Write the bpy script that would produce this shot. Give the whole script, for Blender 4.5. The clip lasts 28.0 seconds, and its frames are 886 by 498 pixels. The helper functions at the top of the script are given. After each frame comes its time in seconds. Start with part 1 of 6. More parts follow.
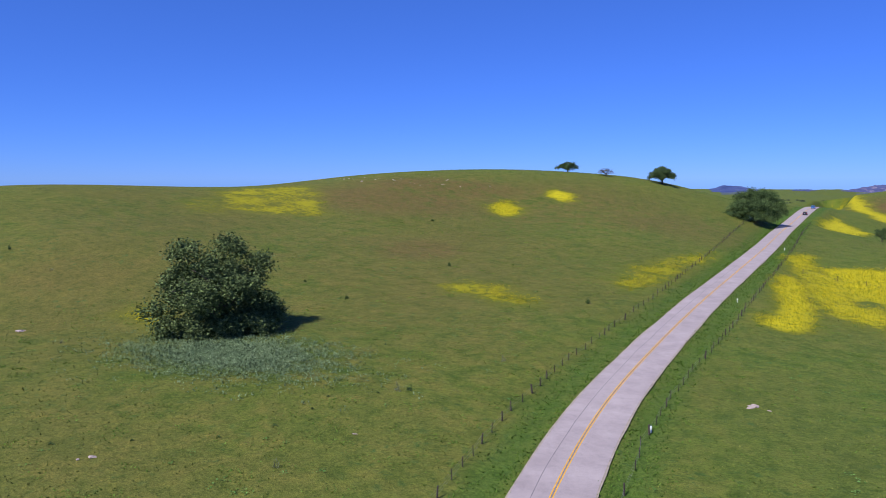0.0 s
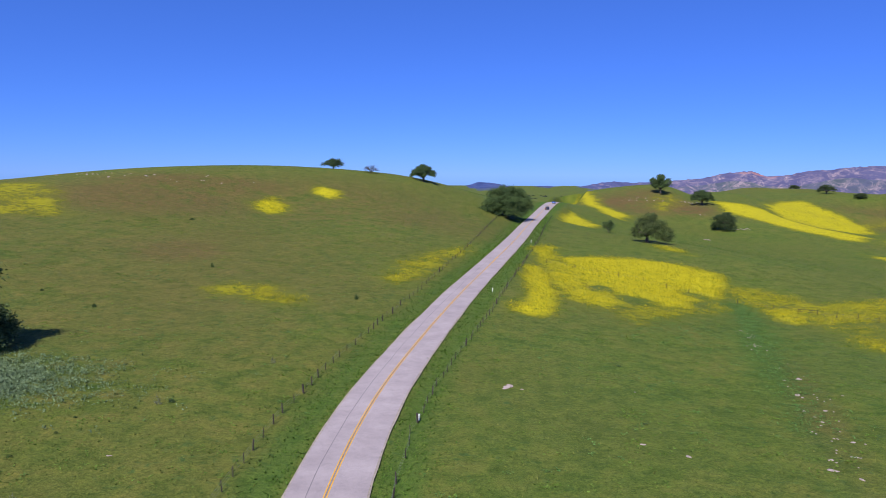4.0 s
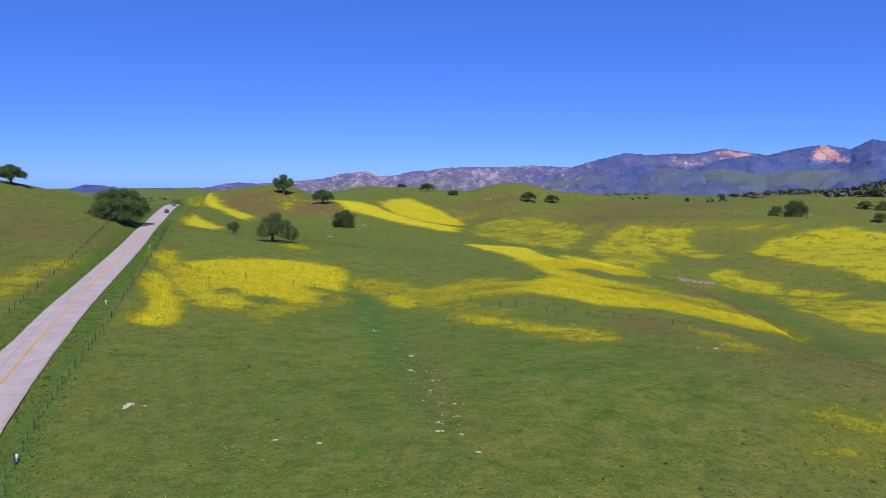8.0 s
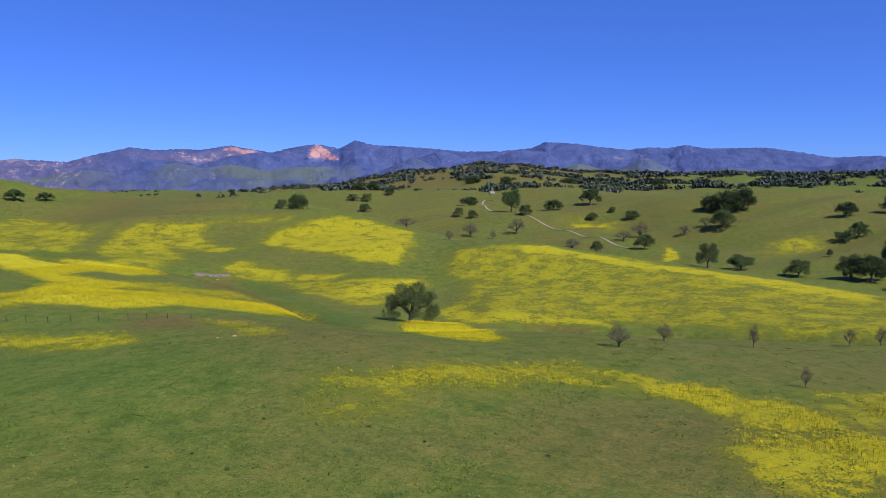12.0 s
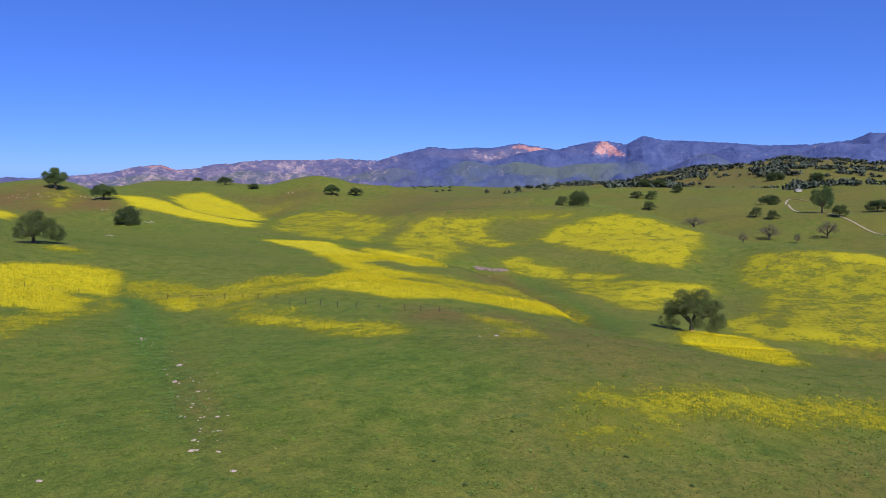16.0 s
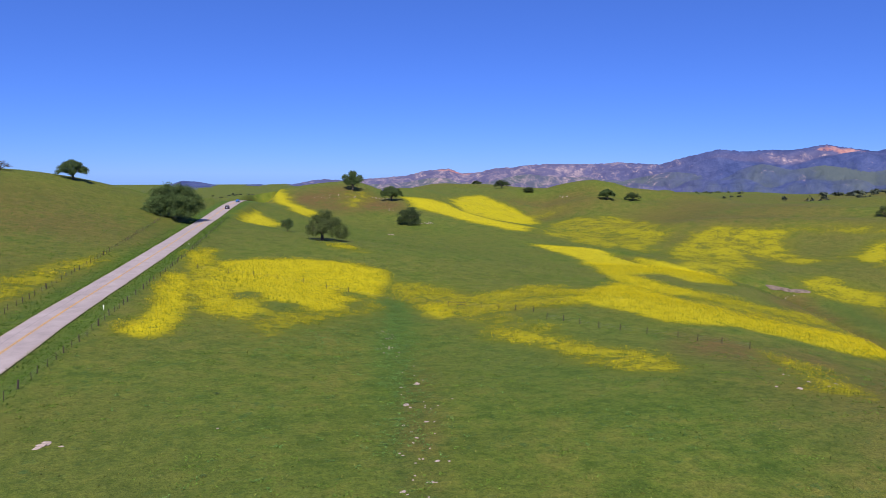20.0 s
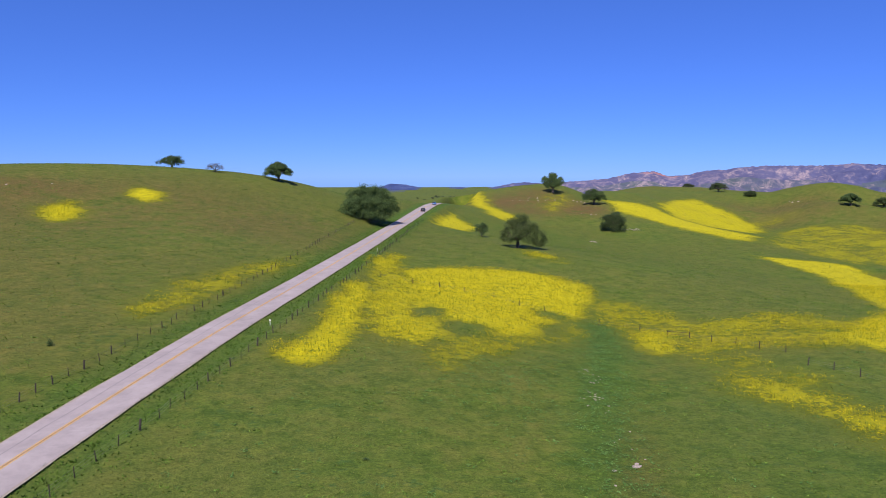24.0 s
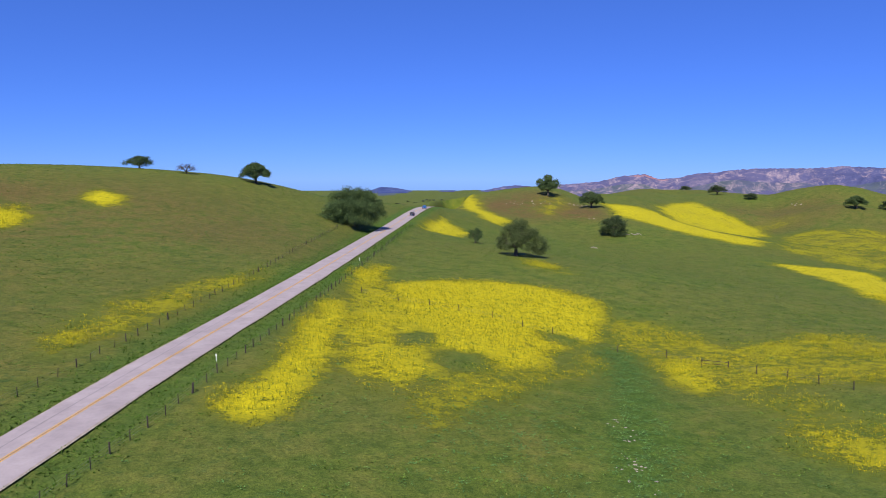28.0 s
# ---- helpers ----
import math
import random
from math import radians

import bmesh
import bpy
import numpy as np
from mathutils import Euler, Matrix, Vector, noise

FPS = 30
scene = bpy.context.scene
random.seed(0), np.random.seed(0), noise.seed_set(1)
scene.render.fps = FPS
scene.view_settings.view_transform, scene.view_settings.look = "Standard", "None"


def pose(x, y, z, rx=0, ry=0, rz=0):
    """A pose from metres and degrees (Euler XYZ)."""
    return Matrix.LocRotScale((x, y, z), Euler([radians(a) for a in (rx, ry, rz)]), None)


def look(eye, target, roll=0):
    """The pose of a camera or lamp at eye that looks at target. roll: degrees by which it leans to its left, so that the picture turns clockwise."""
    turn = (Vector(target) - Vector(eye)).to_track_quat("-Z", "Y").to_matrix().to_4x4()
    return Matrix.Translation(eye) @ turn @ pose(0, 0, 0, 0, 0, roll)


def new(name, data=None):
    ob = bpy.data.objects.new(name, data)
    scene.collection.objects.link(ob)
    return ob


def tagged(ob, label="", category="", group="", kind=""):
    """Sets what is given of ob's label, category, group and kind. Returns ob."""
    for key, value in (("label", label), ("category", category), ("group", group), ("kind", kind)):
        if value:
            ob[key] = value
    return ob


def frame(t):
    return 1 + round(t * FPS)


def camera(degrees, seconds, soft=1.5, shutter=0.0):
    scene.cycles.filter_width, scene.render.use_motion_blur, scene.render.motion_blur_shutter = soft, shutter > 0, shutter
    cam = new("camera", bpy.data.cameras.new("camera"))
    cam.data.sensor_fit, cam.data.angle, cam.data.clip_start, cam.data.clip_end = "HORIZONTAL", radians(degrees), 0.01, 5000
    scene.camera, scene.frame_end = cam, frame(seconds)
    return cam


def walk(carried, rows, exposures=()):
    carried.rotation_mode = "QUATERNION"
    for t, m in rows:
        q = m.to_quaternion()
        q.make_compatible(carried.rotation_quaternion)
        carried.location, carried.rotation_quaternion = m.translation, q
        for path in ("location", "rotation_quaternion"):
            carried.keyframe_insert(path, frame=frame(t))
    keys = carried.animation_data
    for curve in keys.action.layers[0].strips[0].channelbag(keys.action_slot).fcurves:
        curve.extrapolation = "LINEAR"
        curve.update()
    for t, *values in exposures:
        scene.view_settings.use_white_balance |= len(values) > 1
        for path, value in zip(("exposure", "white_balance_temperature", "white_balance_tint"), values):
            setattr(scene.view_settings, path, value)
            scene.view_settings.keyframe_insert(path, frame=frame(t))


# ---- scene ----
cam = camera(64.17, 28.0, soft=0.7)


def drone(x, y, z, yaw, pitch, roll):
    return pose(x, y, z, 90 + pitch, 0, yaw) @ pose(0, 0, 0, 0, 0, roll)


PATH = [
    (0, -0.35, 0.36, 24.65, 24.7, -5.73, -0.09),
    (0.5, -0.43, 0.48, 24.6, 24, -5.79, -0.03),
    (1, -0.51, 0.57, 24.59, 22.44, -5.86, -0.02),
    (1.5, -0.54, 0.61, 24.63, 20.19, -5.9, 0.06),
    (2, -0.58, 0.6, 24.72, 17.32, -5.95, 0.18),
    (2.5, -0.47, 0.43, 24.8, 14.28, -5.99, 0.26),
    (4.5, -0.16, 0.02, 24.97, 3.1, -6.01, 0.22),
    (5, 0, 0, 25, -0, -6.02, 0.1),
    (5.5, 0.07, 0.07, 24.99, -3.53, -6, 0.11),
    (6, 0.14, 0.04, 24.87, -7.6, -5.94, 0.15),
    (6.5, 0.19, 0.05, 24.87, -11.68, -5.89, 0.18),
    (7, 0.19, -0.05, 24.81, -15.54, -5.86, 0.15),
    (7.5, 0.24, -0.11, 24.76, -19.4, -5.81, 0.08),
    (8, 0.39, -0.15, 24.74, -23.67, -5.87, -0.03),
    (8.5, 0.41, -0.31, 24.74, -28.07, -5.87, -0.13),
    (9, 0.27, -0.56, 24.77, -32.77, -5.9, -0.14),
    (9.5, 0.18, -0.76, 24.85, -37.4, -5.98, -0.09),
    (10, 0.19, -0.93, 24.96, -41.93, -6.07, -0.11),
    (10.5, 0.12, -1.14, 24.92, -46.83, -6.11, -0.04),
    (11, 0.12, -1.34, 24.79, -51.78, -6.13, -0.07),
    (11.5, -0.08, -1.41, 24.56, -56.69, -6.17, 0.03),
    (12, -0.28, -1.33, 24.4, -61.74, -6.16, 0.14),
    (12.5, -0.41, -1.22, 24.28, -66.63, -6.17, 0.18),
    (13.5, 0.3, -0.95, 24.21, -75.2, -6.23, 0.15),
    (14, 0.85, -0.85, 24.18, -76.6, -6.24, 0.17),
    (14.5, 1.61, -0.71, 24.14, -74.27, -6.25, 0.18),
    (15, 3.2, 0.04, 24.23, -67.3, -6.31, 0.06),
    (15.5, 4.91, 0.78, 24.37, -52.07, -6.38, -0.13),
    (16, 6.68, 1.36, 24.34, -39.02, -6.43, -0.12),
    (16.5, 8.35, 1.92, 24.39, -31.51, -6.36, -0.12),
    (17, 9.79, 2.8, 24.5, -27.81, -6.27, -0.08),
    (17.5, 11.01, 3.94, 24.59, -24.92, -6.23, -0.11),
    (18, 12.13, 5.24, 24.67, -22.74, -6.19, -0.03),
    (18.5, 13.14, 6.77, 24.66, -21.97, -6.17, 0.04),
    (19, 14.01, 8.61, 24.56, -21.53, -6.14, 0.11),
    (19.5, 15.08, 10.87, 24.43, -21.3, -6.11, 0.16),
    (20, 16.1, 13.45, 24.22, -16.88, -6.1, 0.04),
    (20.5, 17.02, 15.85, 23.99, -9.18, -6.08, -0.13),
    (21, 17.91, 18.34, 23.92, -5.81, -6.03, -0.08),
    (21.5, 18.5, 20.9, 23.87, -4.06, -5.97, -0.13),
    (23.5, 19.9, 34.27, 23.46, -0.99, -5.85, -0.12),
    (24, 20.08, 37.58, 23.5, -0.84, -5.85, -0.05),
    (24.5, 20.22, 40.96, 23.52, -0.74, -5.84, -0.07),
    (25, 20.4, 44.38, 23.4, -0.65, -5.84, -0.06),
    (25.5, 20.53, 47.74, 23.16, -0.69, -5.79, -0.03),
    (26, 20.67, 50.99, 22.98, -0.76, -5.78, -0.02),
    (26.5, 20.82, 54.05, 22.92, -0.86, -5.74, -0.01),
    (27, 20.87, 56.59, 22.92, -0.96, -5.73, -0.02),
    (27.5, 20.84, 58.35, 22.94, -1.19, -5.61, -0.1),
    (28, 20.52, 59.26, 22.87, -1.58, -5.59, -0.11),
]
# the picture warms a little as the drone turns towards the valley
TONE = [(0, 0.3, 6250, 10), (5, 0.3, 6370, 10), (10, 0.3, 6450, 10), (15, 0.31, 6600, 10), (17, 0.32, 6750, 10), (21, 0.32, 6850, 10), (24, 0.31, 6700, 10), (28, 0.3, 6560, 10)]
walk(cam, [(t, drone(*p)) for t, *p in PATH], TONE)

# ---- sky and sun ----
SUN_AZ, SUN_EL = 196.0, 50.0
world = bpy.data.worlds.new("sky")
scene.world = world
world.use_nodes = True
wn = world.node_tree
sky = wn.nodes.new("ShaderNodeTexSky")
sky.sky_type, sky.sun_disc = "NISHITA", False
sky.sun_elevation, sky.sun_rotation = radians(SUN_EL), radians(SUN_AZ)
sky.altitude, sky.air_density, sky.dust_density, sky.ozone_density = 2500, 1.0, 0.0, 6.0
deep = wn.nodes.new("ShaderNodeMix")
deep.data_type, deep.blend_type = "RGBA", "MULTIPLY"
deep.inputs[0].default_value = 1.0
deep.inputs[7].default_value = (0.55, 0.85, 1.9, 1.0)
wn.links.new(sky.outputs[0], deep.inputs[6])
# a flat blue mixed in evens the sky out
even = wn.nodes.new("ShaderNodeMix")
even.data_type = "RGBA"
even.inputs[0].default_value = 0.22
even.inputs[7].default_value = (1.5, 3.9, 12.0, 1.0)
wn.links.new(deep.outputs[2], even.inputs[6])
wn.links.new(even.outputs[2], wn.nodes["Background"].inputs[0])
wn.nodes["Background"].inputs[1].default_value = 0.06

sun_data = bpy.data.lights.new("sun", "SUN")
sun_data.energy, sun_data.angle, sun_data.color = 5.0, radians(0.5), (1.0, 0.95, 0.87)
sun = new("sun", sun_data)
a, e = radians(SUN_AZ), radians(SUN_EL)
sun.matrix_world = look((math.sin(a) * math.cos(e) * 500, math.cos(a) * math.cos(e) * 500, math.sin(e) * 500), (0, 0, 0))

# ---- materials ----
def material(name, rough=0.8, metal=0.0, spec=0.3):
    m = bpy.data.materials.new(name)
    m.use_nodes = True
    b = m.node_tree.nodes["Principled BSDF"]
    b.inputs["Roughness"].default_value = rough
    b.inputs["Metallic"].default_value = metal
    b.inputs["Specular IOR Level"].default_value = spec
    return m, m.node_tree, b


def noise_node(nt, scale, detail=4.0, rough=0.6, coord=None, distort=0.0):
    n = nt.nodes.new("ShaderNodeTexNoise")
    n.inputs["Scale"].default_value = scale
    n.inputs["Detail"].default_value = detail
    n.inputs["Roughness"].default_value = rough
    n.inputs["Distortion"].default_value = distort
    if coord is not None:
        nt.links.new(coord, n.inputs["Vector"])
    return n.outputs["Fac"]


def ramp(nt, fac, stops):
    r = nt.nodes.new("ShaderNodeValToRGB")
    el = r.color_ramp.elements
    while len(el) < len(stops):
        el.new(0.5)
    for s, (p, c) in zip(el, stops):
        s.position, s.color = p, (*c, 1.0) if len(c) == 3 else c
    nt.links.new(fac, r.inputs[0])
    return r.outputs[0]


def mix(nt, fac, a, b, blend="MIX"):
    n = nt.nodes.new("ShaderNodeMix")
    n.data_type, n.blend_type = "RGBA", blend
    for k, v in ((0, fac), (6, a), (7, b)):
        if isinstance(v, bpy.types.NodeSocket):
            nt.links.new(v, n.inputs[k])
        elif k == 0:
            n.inputs[0].default_value = v
        else:
            n.inputs[k].default_value = (*v, 1.0)
    return n.outputs[2]


def calc(nt, op, a, b=0.0, clamp=False):
    n = nt.nodes.new("ShaderNodeMath")
    n.operation, n.use_clamp = op, clamp
    for k, v in ((0, a), (1, b)):
        if isinstance(v, bpy.types.NodeSocket):
            nt.links.new(v, n.inputs[k])
        else:
            n.inputs[k].default_value = v
    return n.outputs[0]


def bump(nt, b, height, strength, dist):
    n = nt.nodes.new("ShaderNodeBump")
    n.inputs["Strength"].default_value, n.inputs["Distance"].default_value = strength, dist
    nt.links.new(height, n.inputs["Height"])
    nt.links.new(n.outputs[0], b.inputs["Normal"])


def coords(nt):
    return nt.nodes.new("ShaderNodeTexCoord").outputs["Object"]


def place(nt):
    return nt.nodes.new("ShaderNodeNewGeometry").outputs["Position"]


def plain(name, colour, rough=0.7, metal=0.0, vary=0.25, scale=3.0, spec=0.3):
    m, nt, b = material(name, rough, metal, spec)
    f = noise_node(nt, scale, 5, 0.65, coords(nt))
    dark = tuple(c * (1 - vary) for c in colour)
    light = tuple(min(1, c * (1 + vary)) for c in colour)
    nt.links.new(ramp(nt, f, [(0.3, dark), (0.7, light)]), b.inputs["Base Color"])
    bump(nt, b, f, 0.2, 0.01)
    return m


def grass_material():
    m, nt, b = material("meadow", 0.9, 0.0, 0.1)
    p = place(nt)
    att = nt.nodes.new("ShaderNodeAttribute")
    att.attribute_name = "cover"
    sep = nt.nodes.new("ShaderNodeSeparateColor")
    nt.links.new(att.outputs["Color"], sep.inputs[0])
    flower, dry, lush = sep.outputs[0], sep.outputs[1], sep.outputs[2]
    big = noise_node(nt, 0.02, 6, 0.6, p)
    mid = noise_node(nt, 0.22, 7, 0.68, p)
    fine = noise_node(nt, 2.6, 4, 0.7, p)
    patchy = noise_node(nt, 0.75, 5, 0.7, p, 0.6)
    blade = noise_node(nt, 9.0, 3, 0.7, p)
    green = ramp(nt, mid, [(0.32, (0.06, 0.1, 0.015)), (0.48, (0.101, 0.138, 0.022)), (0.66, (0.15, 0.156, 0.032))])
    green = mix(nt, calc(nt, "MULTIPLY", calc(nt, "SUBTRACT", big, 0.39), 2.0, True), green, (0.132, 0.125, 0.032))
    green = mix(nt, calc(nt, "MULTIPLY", lush, calc(nt, "ADD", mid, 0.25), True), green, (0.056, 0.125, 0.02))
    brown = ramp(nt, mid, [(0.3, (0.115, 0.085, 0.03)), (0.7, (0.16, 0.1, 0.042))])
    dryness = calc(nt, "MULTIPLY", dry, calc(nt, "MULTIPLY", calc(nt, "SUBTRACT", calc(nt, "ADD", big, mid), 0.62), 2.6, True), True)
    col = mix(nt, dryness, green, brown)
    # darker weeds in loose groups
    weed = calc(nt, "MULTIPLY", calc(nt, "SUBTRACT", noise_node(nt, 0.85, 4, 0.65, p), 0.56), 9.0, True)
    weed = calc(nt, "MULTIPLY", weed, calc(nt, "MULTIPLY", calc(nt, "SUBTRACT", noise_node(nt, 0.06, 3, 0.6, p), 0.43), 6.0, True))
    col = mix(nt, calc(nt, "MULTIPLY", weed, 0.7), col, (0.052, 0.105, 0.03))
    col = mix(nt, 0.65, col, ramp(nt, patchy, [(0.32, (0.52, 0.66, 0.5)), (0.5, (1, 1, 1)), (0.7, (1.4, 1.28, 1.15))]), "MULTIPLY")
    col = mix(nt, 0.65, col, ramp(nt, fine, [(0.3, (0.4, 0.5, 0.36)), (0.52, (1, 1, 1)), (0.78, (1.35, 1.3, 1.15))]), "MULTIPLY")
    col = mix(nt, 0.85, col, ramp(nt, blade, [(0.32, (0.36, 0.43, 0.33)), (0.55, (1, 1, 1)), (0.75, (1.4, 1.35, 1.2))]), "MULTIPLY")
    # flowers break up along their edges and leave gaps between the stands
    clump = noise_node(nt, 0.11, 6, 0.62, p, 0.3)
    tuft = noise_node(nt, 0.7, 5, 0.7, p)
    speck = noise_node(nt, 3.2, 3, 0.7, p)
    n = calc(nt, "ADD", calc(nt, "MULTIPLY", clump, 1.15), calc(nt, "ADD", calc(nt, "MULTIPLY", tuft, 0.95), calc(nt, "MULTIPLY", speck, 0.8)))
    f = calc(nt, "ADD", calc(nt, "MULTIPLY", calc(nt, "SUBTRACT", flower, 0.53), 1.6), calc(nt, "MULTIPLY", calc(nt, "SUBTRACT", n, 1.45), 2.5))
    f = calc(nt, "MULTIPLY", calc(nt, "ADD", calc(nt, "MULTIPLY", f, 2.9), 0.42, True), calc(nt, "MULTIPLY", flower, 5.0, True))
    tone = calc(nt, "ADD", calc(nt, "MULTIPLY", speck, 0.5), calc(nt, "MULTIPLY", tuft, 0.5))
    yellow = ramp(nt, tone, [(0.36, (0.2, 0.21, 0.013)), (0.5, (0.41, 0.36, 0.009)), (0.63, (0.6, 0.48, 0.009))])
    # thin stands show more stem than petal
    thin = calc(nt, "MULTIPLY", calc(nt, "SUBTRACT", 1.0, flower), 1.7, True)
    yellow = mix(nt, thin, yellow, (0.235, 0.224, 0.008))
    col = mix(nt, calc(nt, "MULTIPLY", flower, 0.75, True), col, (0.142, 0.148, 0.012))
    col = mix(nt, calc(nt, "MULTIPLY", f, calc(nt, "ADD", calc(nt, "MULTIPLY", flower, 0.5), 0.42), True), col, yellow)
    nt.links.new(col, b.inputs["Base Color"])
    bump(nt, b, calc(nt, "ADD", calc(nt, "ADD", fine, calc(nt, "MULTIPLY", mid, 0.7)), calc(nt, "ADD", patchy, f)), 0.6, 0.25)
    return m


MEADOW = grass_material()


def asphalt_material():
    m, nt, b = material("asphalt", 0.85, 0.0, 0.3)
    p = place(nt)
    wide, grit = noise_node(nt, 0.3, 6, 0.6, p), noise_node(nt, 30, 3, 0.7, p)
    patchy = noise_node(nt, 0.9, 5, 0.7, p, 1.0)
    col = ramp(nt, wide, [(0.3, (0.29, 0.242, 0.246)), (0.7, (0.375, 0.317, 0.32))])
    col = mix(nt, 0.4, col, ramp(nt, patchy, [(0.32, (0.72, 0.72, 0.74)), (0.5, (1, 1, 1)), (0.68, (1.12, 1.1, 1.1))]), "MULTIPLY")
    col = mix(nt, 0.35, col, ramp(nt, grit, [(0.3, (0.6, 0.6, 0.6)), (0.7, (1.2, 1.2, 1.2))]), "MULTIPLY")
    nt.links.new(col, b.inputs["Base Color"])
    bump(nt, b, grit, 0.3, 0.01)
    return m


ASPHALT = asphalt_material()
LINE = plain("yellow_line_paint", (0.62, 0.33, 0.05), 0.75, vary=0.2, scale=1.5)

# ---- the ground: one sheet of rolling hills ----
HILLS = []


def hill(x, y, spread, height):
    HILLS.append((x, y, spread, height))


hill(1709.2, 1539, 676.7, 15.6)
hill(2125, 569.4, 651.9, 29.5)
hill(1942.5, 1032.8, 649.1, 28.8)
hill(2000, 0, 595.7, 25.3)
hill(87.2, 996.2, 474.5, 4.6)
hill(1378.7, -243.1, 418.5, 18.4)
hill(2000, 0, 357.4, 13.8)
hill(1658.1, 1118.4, 352.8, 17.5)
hill(-260.5, 1477.2, 261.6, 6.3)
hill(-692.8, 400, 236.9, 9.2)
hill(1225.7, 1028.5, 171.2, 11.6)
hill(345.9, 62.4, 165.6, -25.6)
hill(1477.2, -260.5, 164.4, 18)
hill(860.4, 1228.7, 159.6, -10.9)
hill(-300, -300, 141.3, 15.5)
hill(1002.1, 748.7, 133, -9.7)
hill(1115.5, 445.7, 128.6, -10.5)
hill(250, -300, 126.5, -16.7)
hill(842, 628.8, 111, 13.4)
hill(531.8, 354.9, 108, -18.6)
hill(929.8, 371.3, 106.7, 14.4)
hill(598.4, 61.1, 105, -11.1)
hill(171.5, 361.4, 104.6, -9.1)
hill(949.5, -64, 103.6, -10.7)
hill(361.2, 878.7, 98.8, 6.3)
hill(266, 912, 98.8, 9.8)
hill(906.7, 94.1, 98.2, -11)
hill(-300, 0, 95.7, 19.1)
hill(772, 358.5, 89.9, -11.7)
hill(751.8, -273.6, 88.5, 17.9)
hill(-148.6, 295.2, 88.4, 26.9)
hill(799.8, -54, 87.1, 11.4)
hill(768.2, -191.5, 87, -19.2)
hill(407.1, 734.9, 86.8, 8.5)
hill(224.1, 767.9, 82.3, 12.8)
hill(757.5, 78.5, 81.7, 11.9)
hill(534.8, 480.9, 74.3, -16.1)
hill(325.3, 642.3, 73.6, 8.3)
hill(76.1, 704.2, 72.3, -3.7)
hill(622.7, -155.3, 70.6, 12.3)
hill(365.4, 585.3, 70.4, 9.9)
hill(633.3, 190.5, 69.7, -17.1)
hill(531.8, 354.9, 66, -13)
hill(404.1, 496.5, 65.1, 8.4)
hill(228.2, 576.5, 62.5, -1.9)
hill(120.8, 607.6, 62.4, 17)
hill(445.6, 400.5, 61.1, 13.8)
hill(559.7, -47, 60.9, -6)
hill(263.9, 494, 56, -12.3)
hill(479.6, 257.7, 56, -22.3)
hill(35.6, 556.4, 55.7, 2.7)
hill(0, -60, 55.5, 2.7)
hill(-1.1, 234, 55.4, 0.7)
hill(448.8, 299.2, 55, 22.3)
hill(511.5, 101.3, 54.9, -11.6)
hill(105, 540, 54.8, 3.8)
hill(462.7, -134.1, 53.2, 3.1)
hill(83.7, -22.6, 50, -0.9)
hill(460.7, 28.4, 49.1, -4.3)
hill(443.6, 168.7, 48.9, -9.9)
hill(322.2, 356, 47.7, 3.3)
hill(431.1, -22, 46.4, -7)
hill(400.4, 214.9, 46.1, 8.3)
hill(158.1, 442.6, 46, 2.9)
hill(-213.4, 140.5, 44.2, 13.3)
hill(-50.8, 442.1, 43.7, 5)
hill(257.4, 357, 43, -3.8)
hill(385.5, -69.6, 42.8, -7.3)
hill(-124.1, 412.2, 42.7, 7.1)
hill(80.2, 431.9, 42.6, -4.6)
hill(20.8, 428, 41.6, 8.8)
hill(288.5, 304, 41.1, -7.3)
hill(206.5, 156.9, 39.5, -6)
hill(359.6, 136.5, 39.1, 10.2)
hill(88.5, 69, 37.9, 2.1)
hill(-288.6, 190, 36.8, 5.3)
hill(345.9, 62.4, 36.4, 5.4)
hill(75.7, 238.3, 35.6, 2.7)
hill(-100, 40, 34.6, 2.5)
hill(-47, 355, 34.2, 9.7)
hill(321.5, 7.2, 34, 2.9)
hill(-98.2, 326, 32.8, 3.7)
hill(-7.5, 110, 32, 1.8)
hill(292.7, 128.3, 31.7, -3.1)
hill(289.5, -35.7, 31.6, 1.7)
hill(245, 219.9, 31.5, -9.8)
hill(150, -200, 31.3, -1.4)
hill(40, 320, 29.8, 1.3)
hill(-204.6, 199.1, 29.2, 2.5)
hill(60, -200, 27.9, 1.4)
hill(3.9, 290, 26.4, -0.8)
hill(20, 20, 26, 2.6)
hill(-85, 240.9, 26, -3.8)
hill(172.9, 207.6, 26, 3)
hill(213.2, 59.6, 26, -4.9)
hill(51, 171, 26, -2.8)
hill(100, 149.8, 26, 3.9)
hill(26.7, 54, 26, 2.3)
hill(17, 158, 26, 1.9)
hill(-125.9, 99.5, 26, 8.8)
hill(190.1, 113.6, 26, -2.7)
hill(-164.9, 122.7, 26, 1.3)
hill(-60, 80, 26, 1.4)
hill(83.7, -22.6, 26, 5.7)
hill(152.4, 27.5, 26, 3.6)
hill(204.5, -30.1, 26, 1.3)
hill(132.3, 69.6, 26, -1.9)
hill(-100, -60, 26, 1.3)
hill(50.7, 282, 26, 1.7)
hill(181.2, 11.6, 26, -2.3)
hill(-65.7, 145.9, 26, 1.5)
hill(-90, 100, 26, -1.1)
hill(-120, 80, 26, -6.8)
hill(-100, 10, 26, -1.7)
hill(88.5, 69, 26, 4.9)
hill(135.7, 136.1, 26, 0.7)
hill(594.7, 865.3, 32, 20)
hill(895, 943, 26, 12)

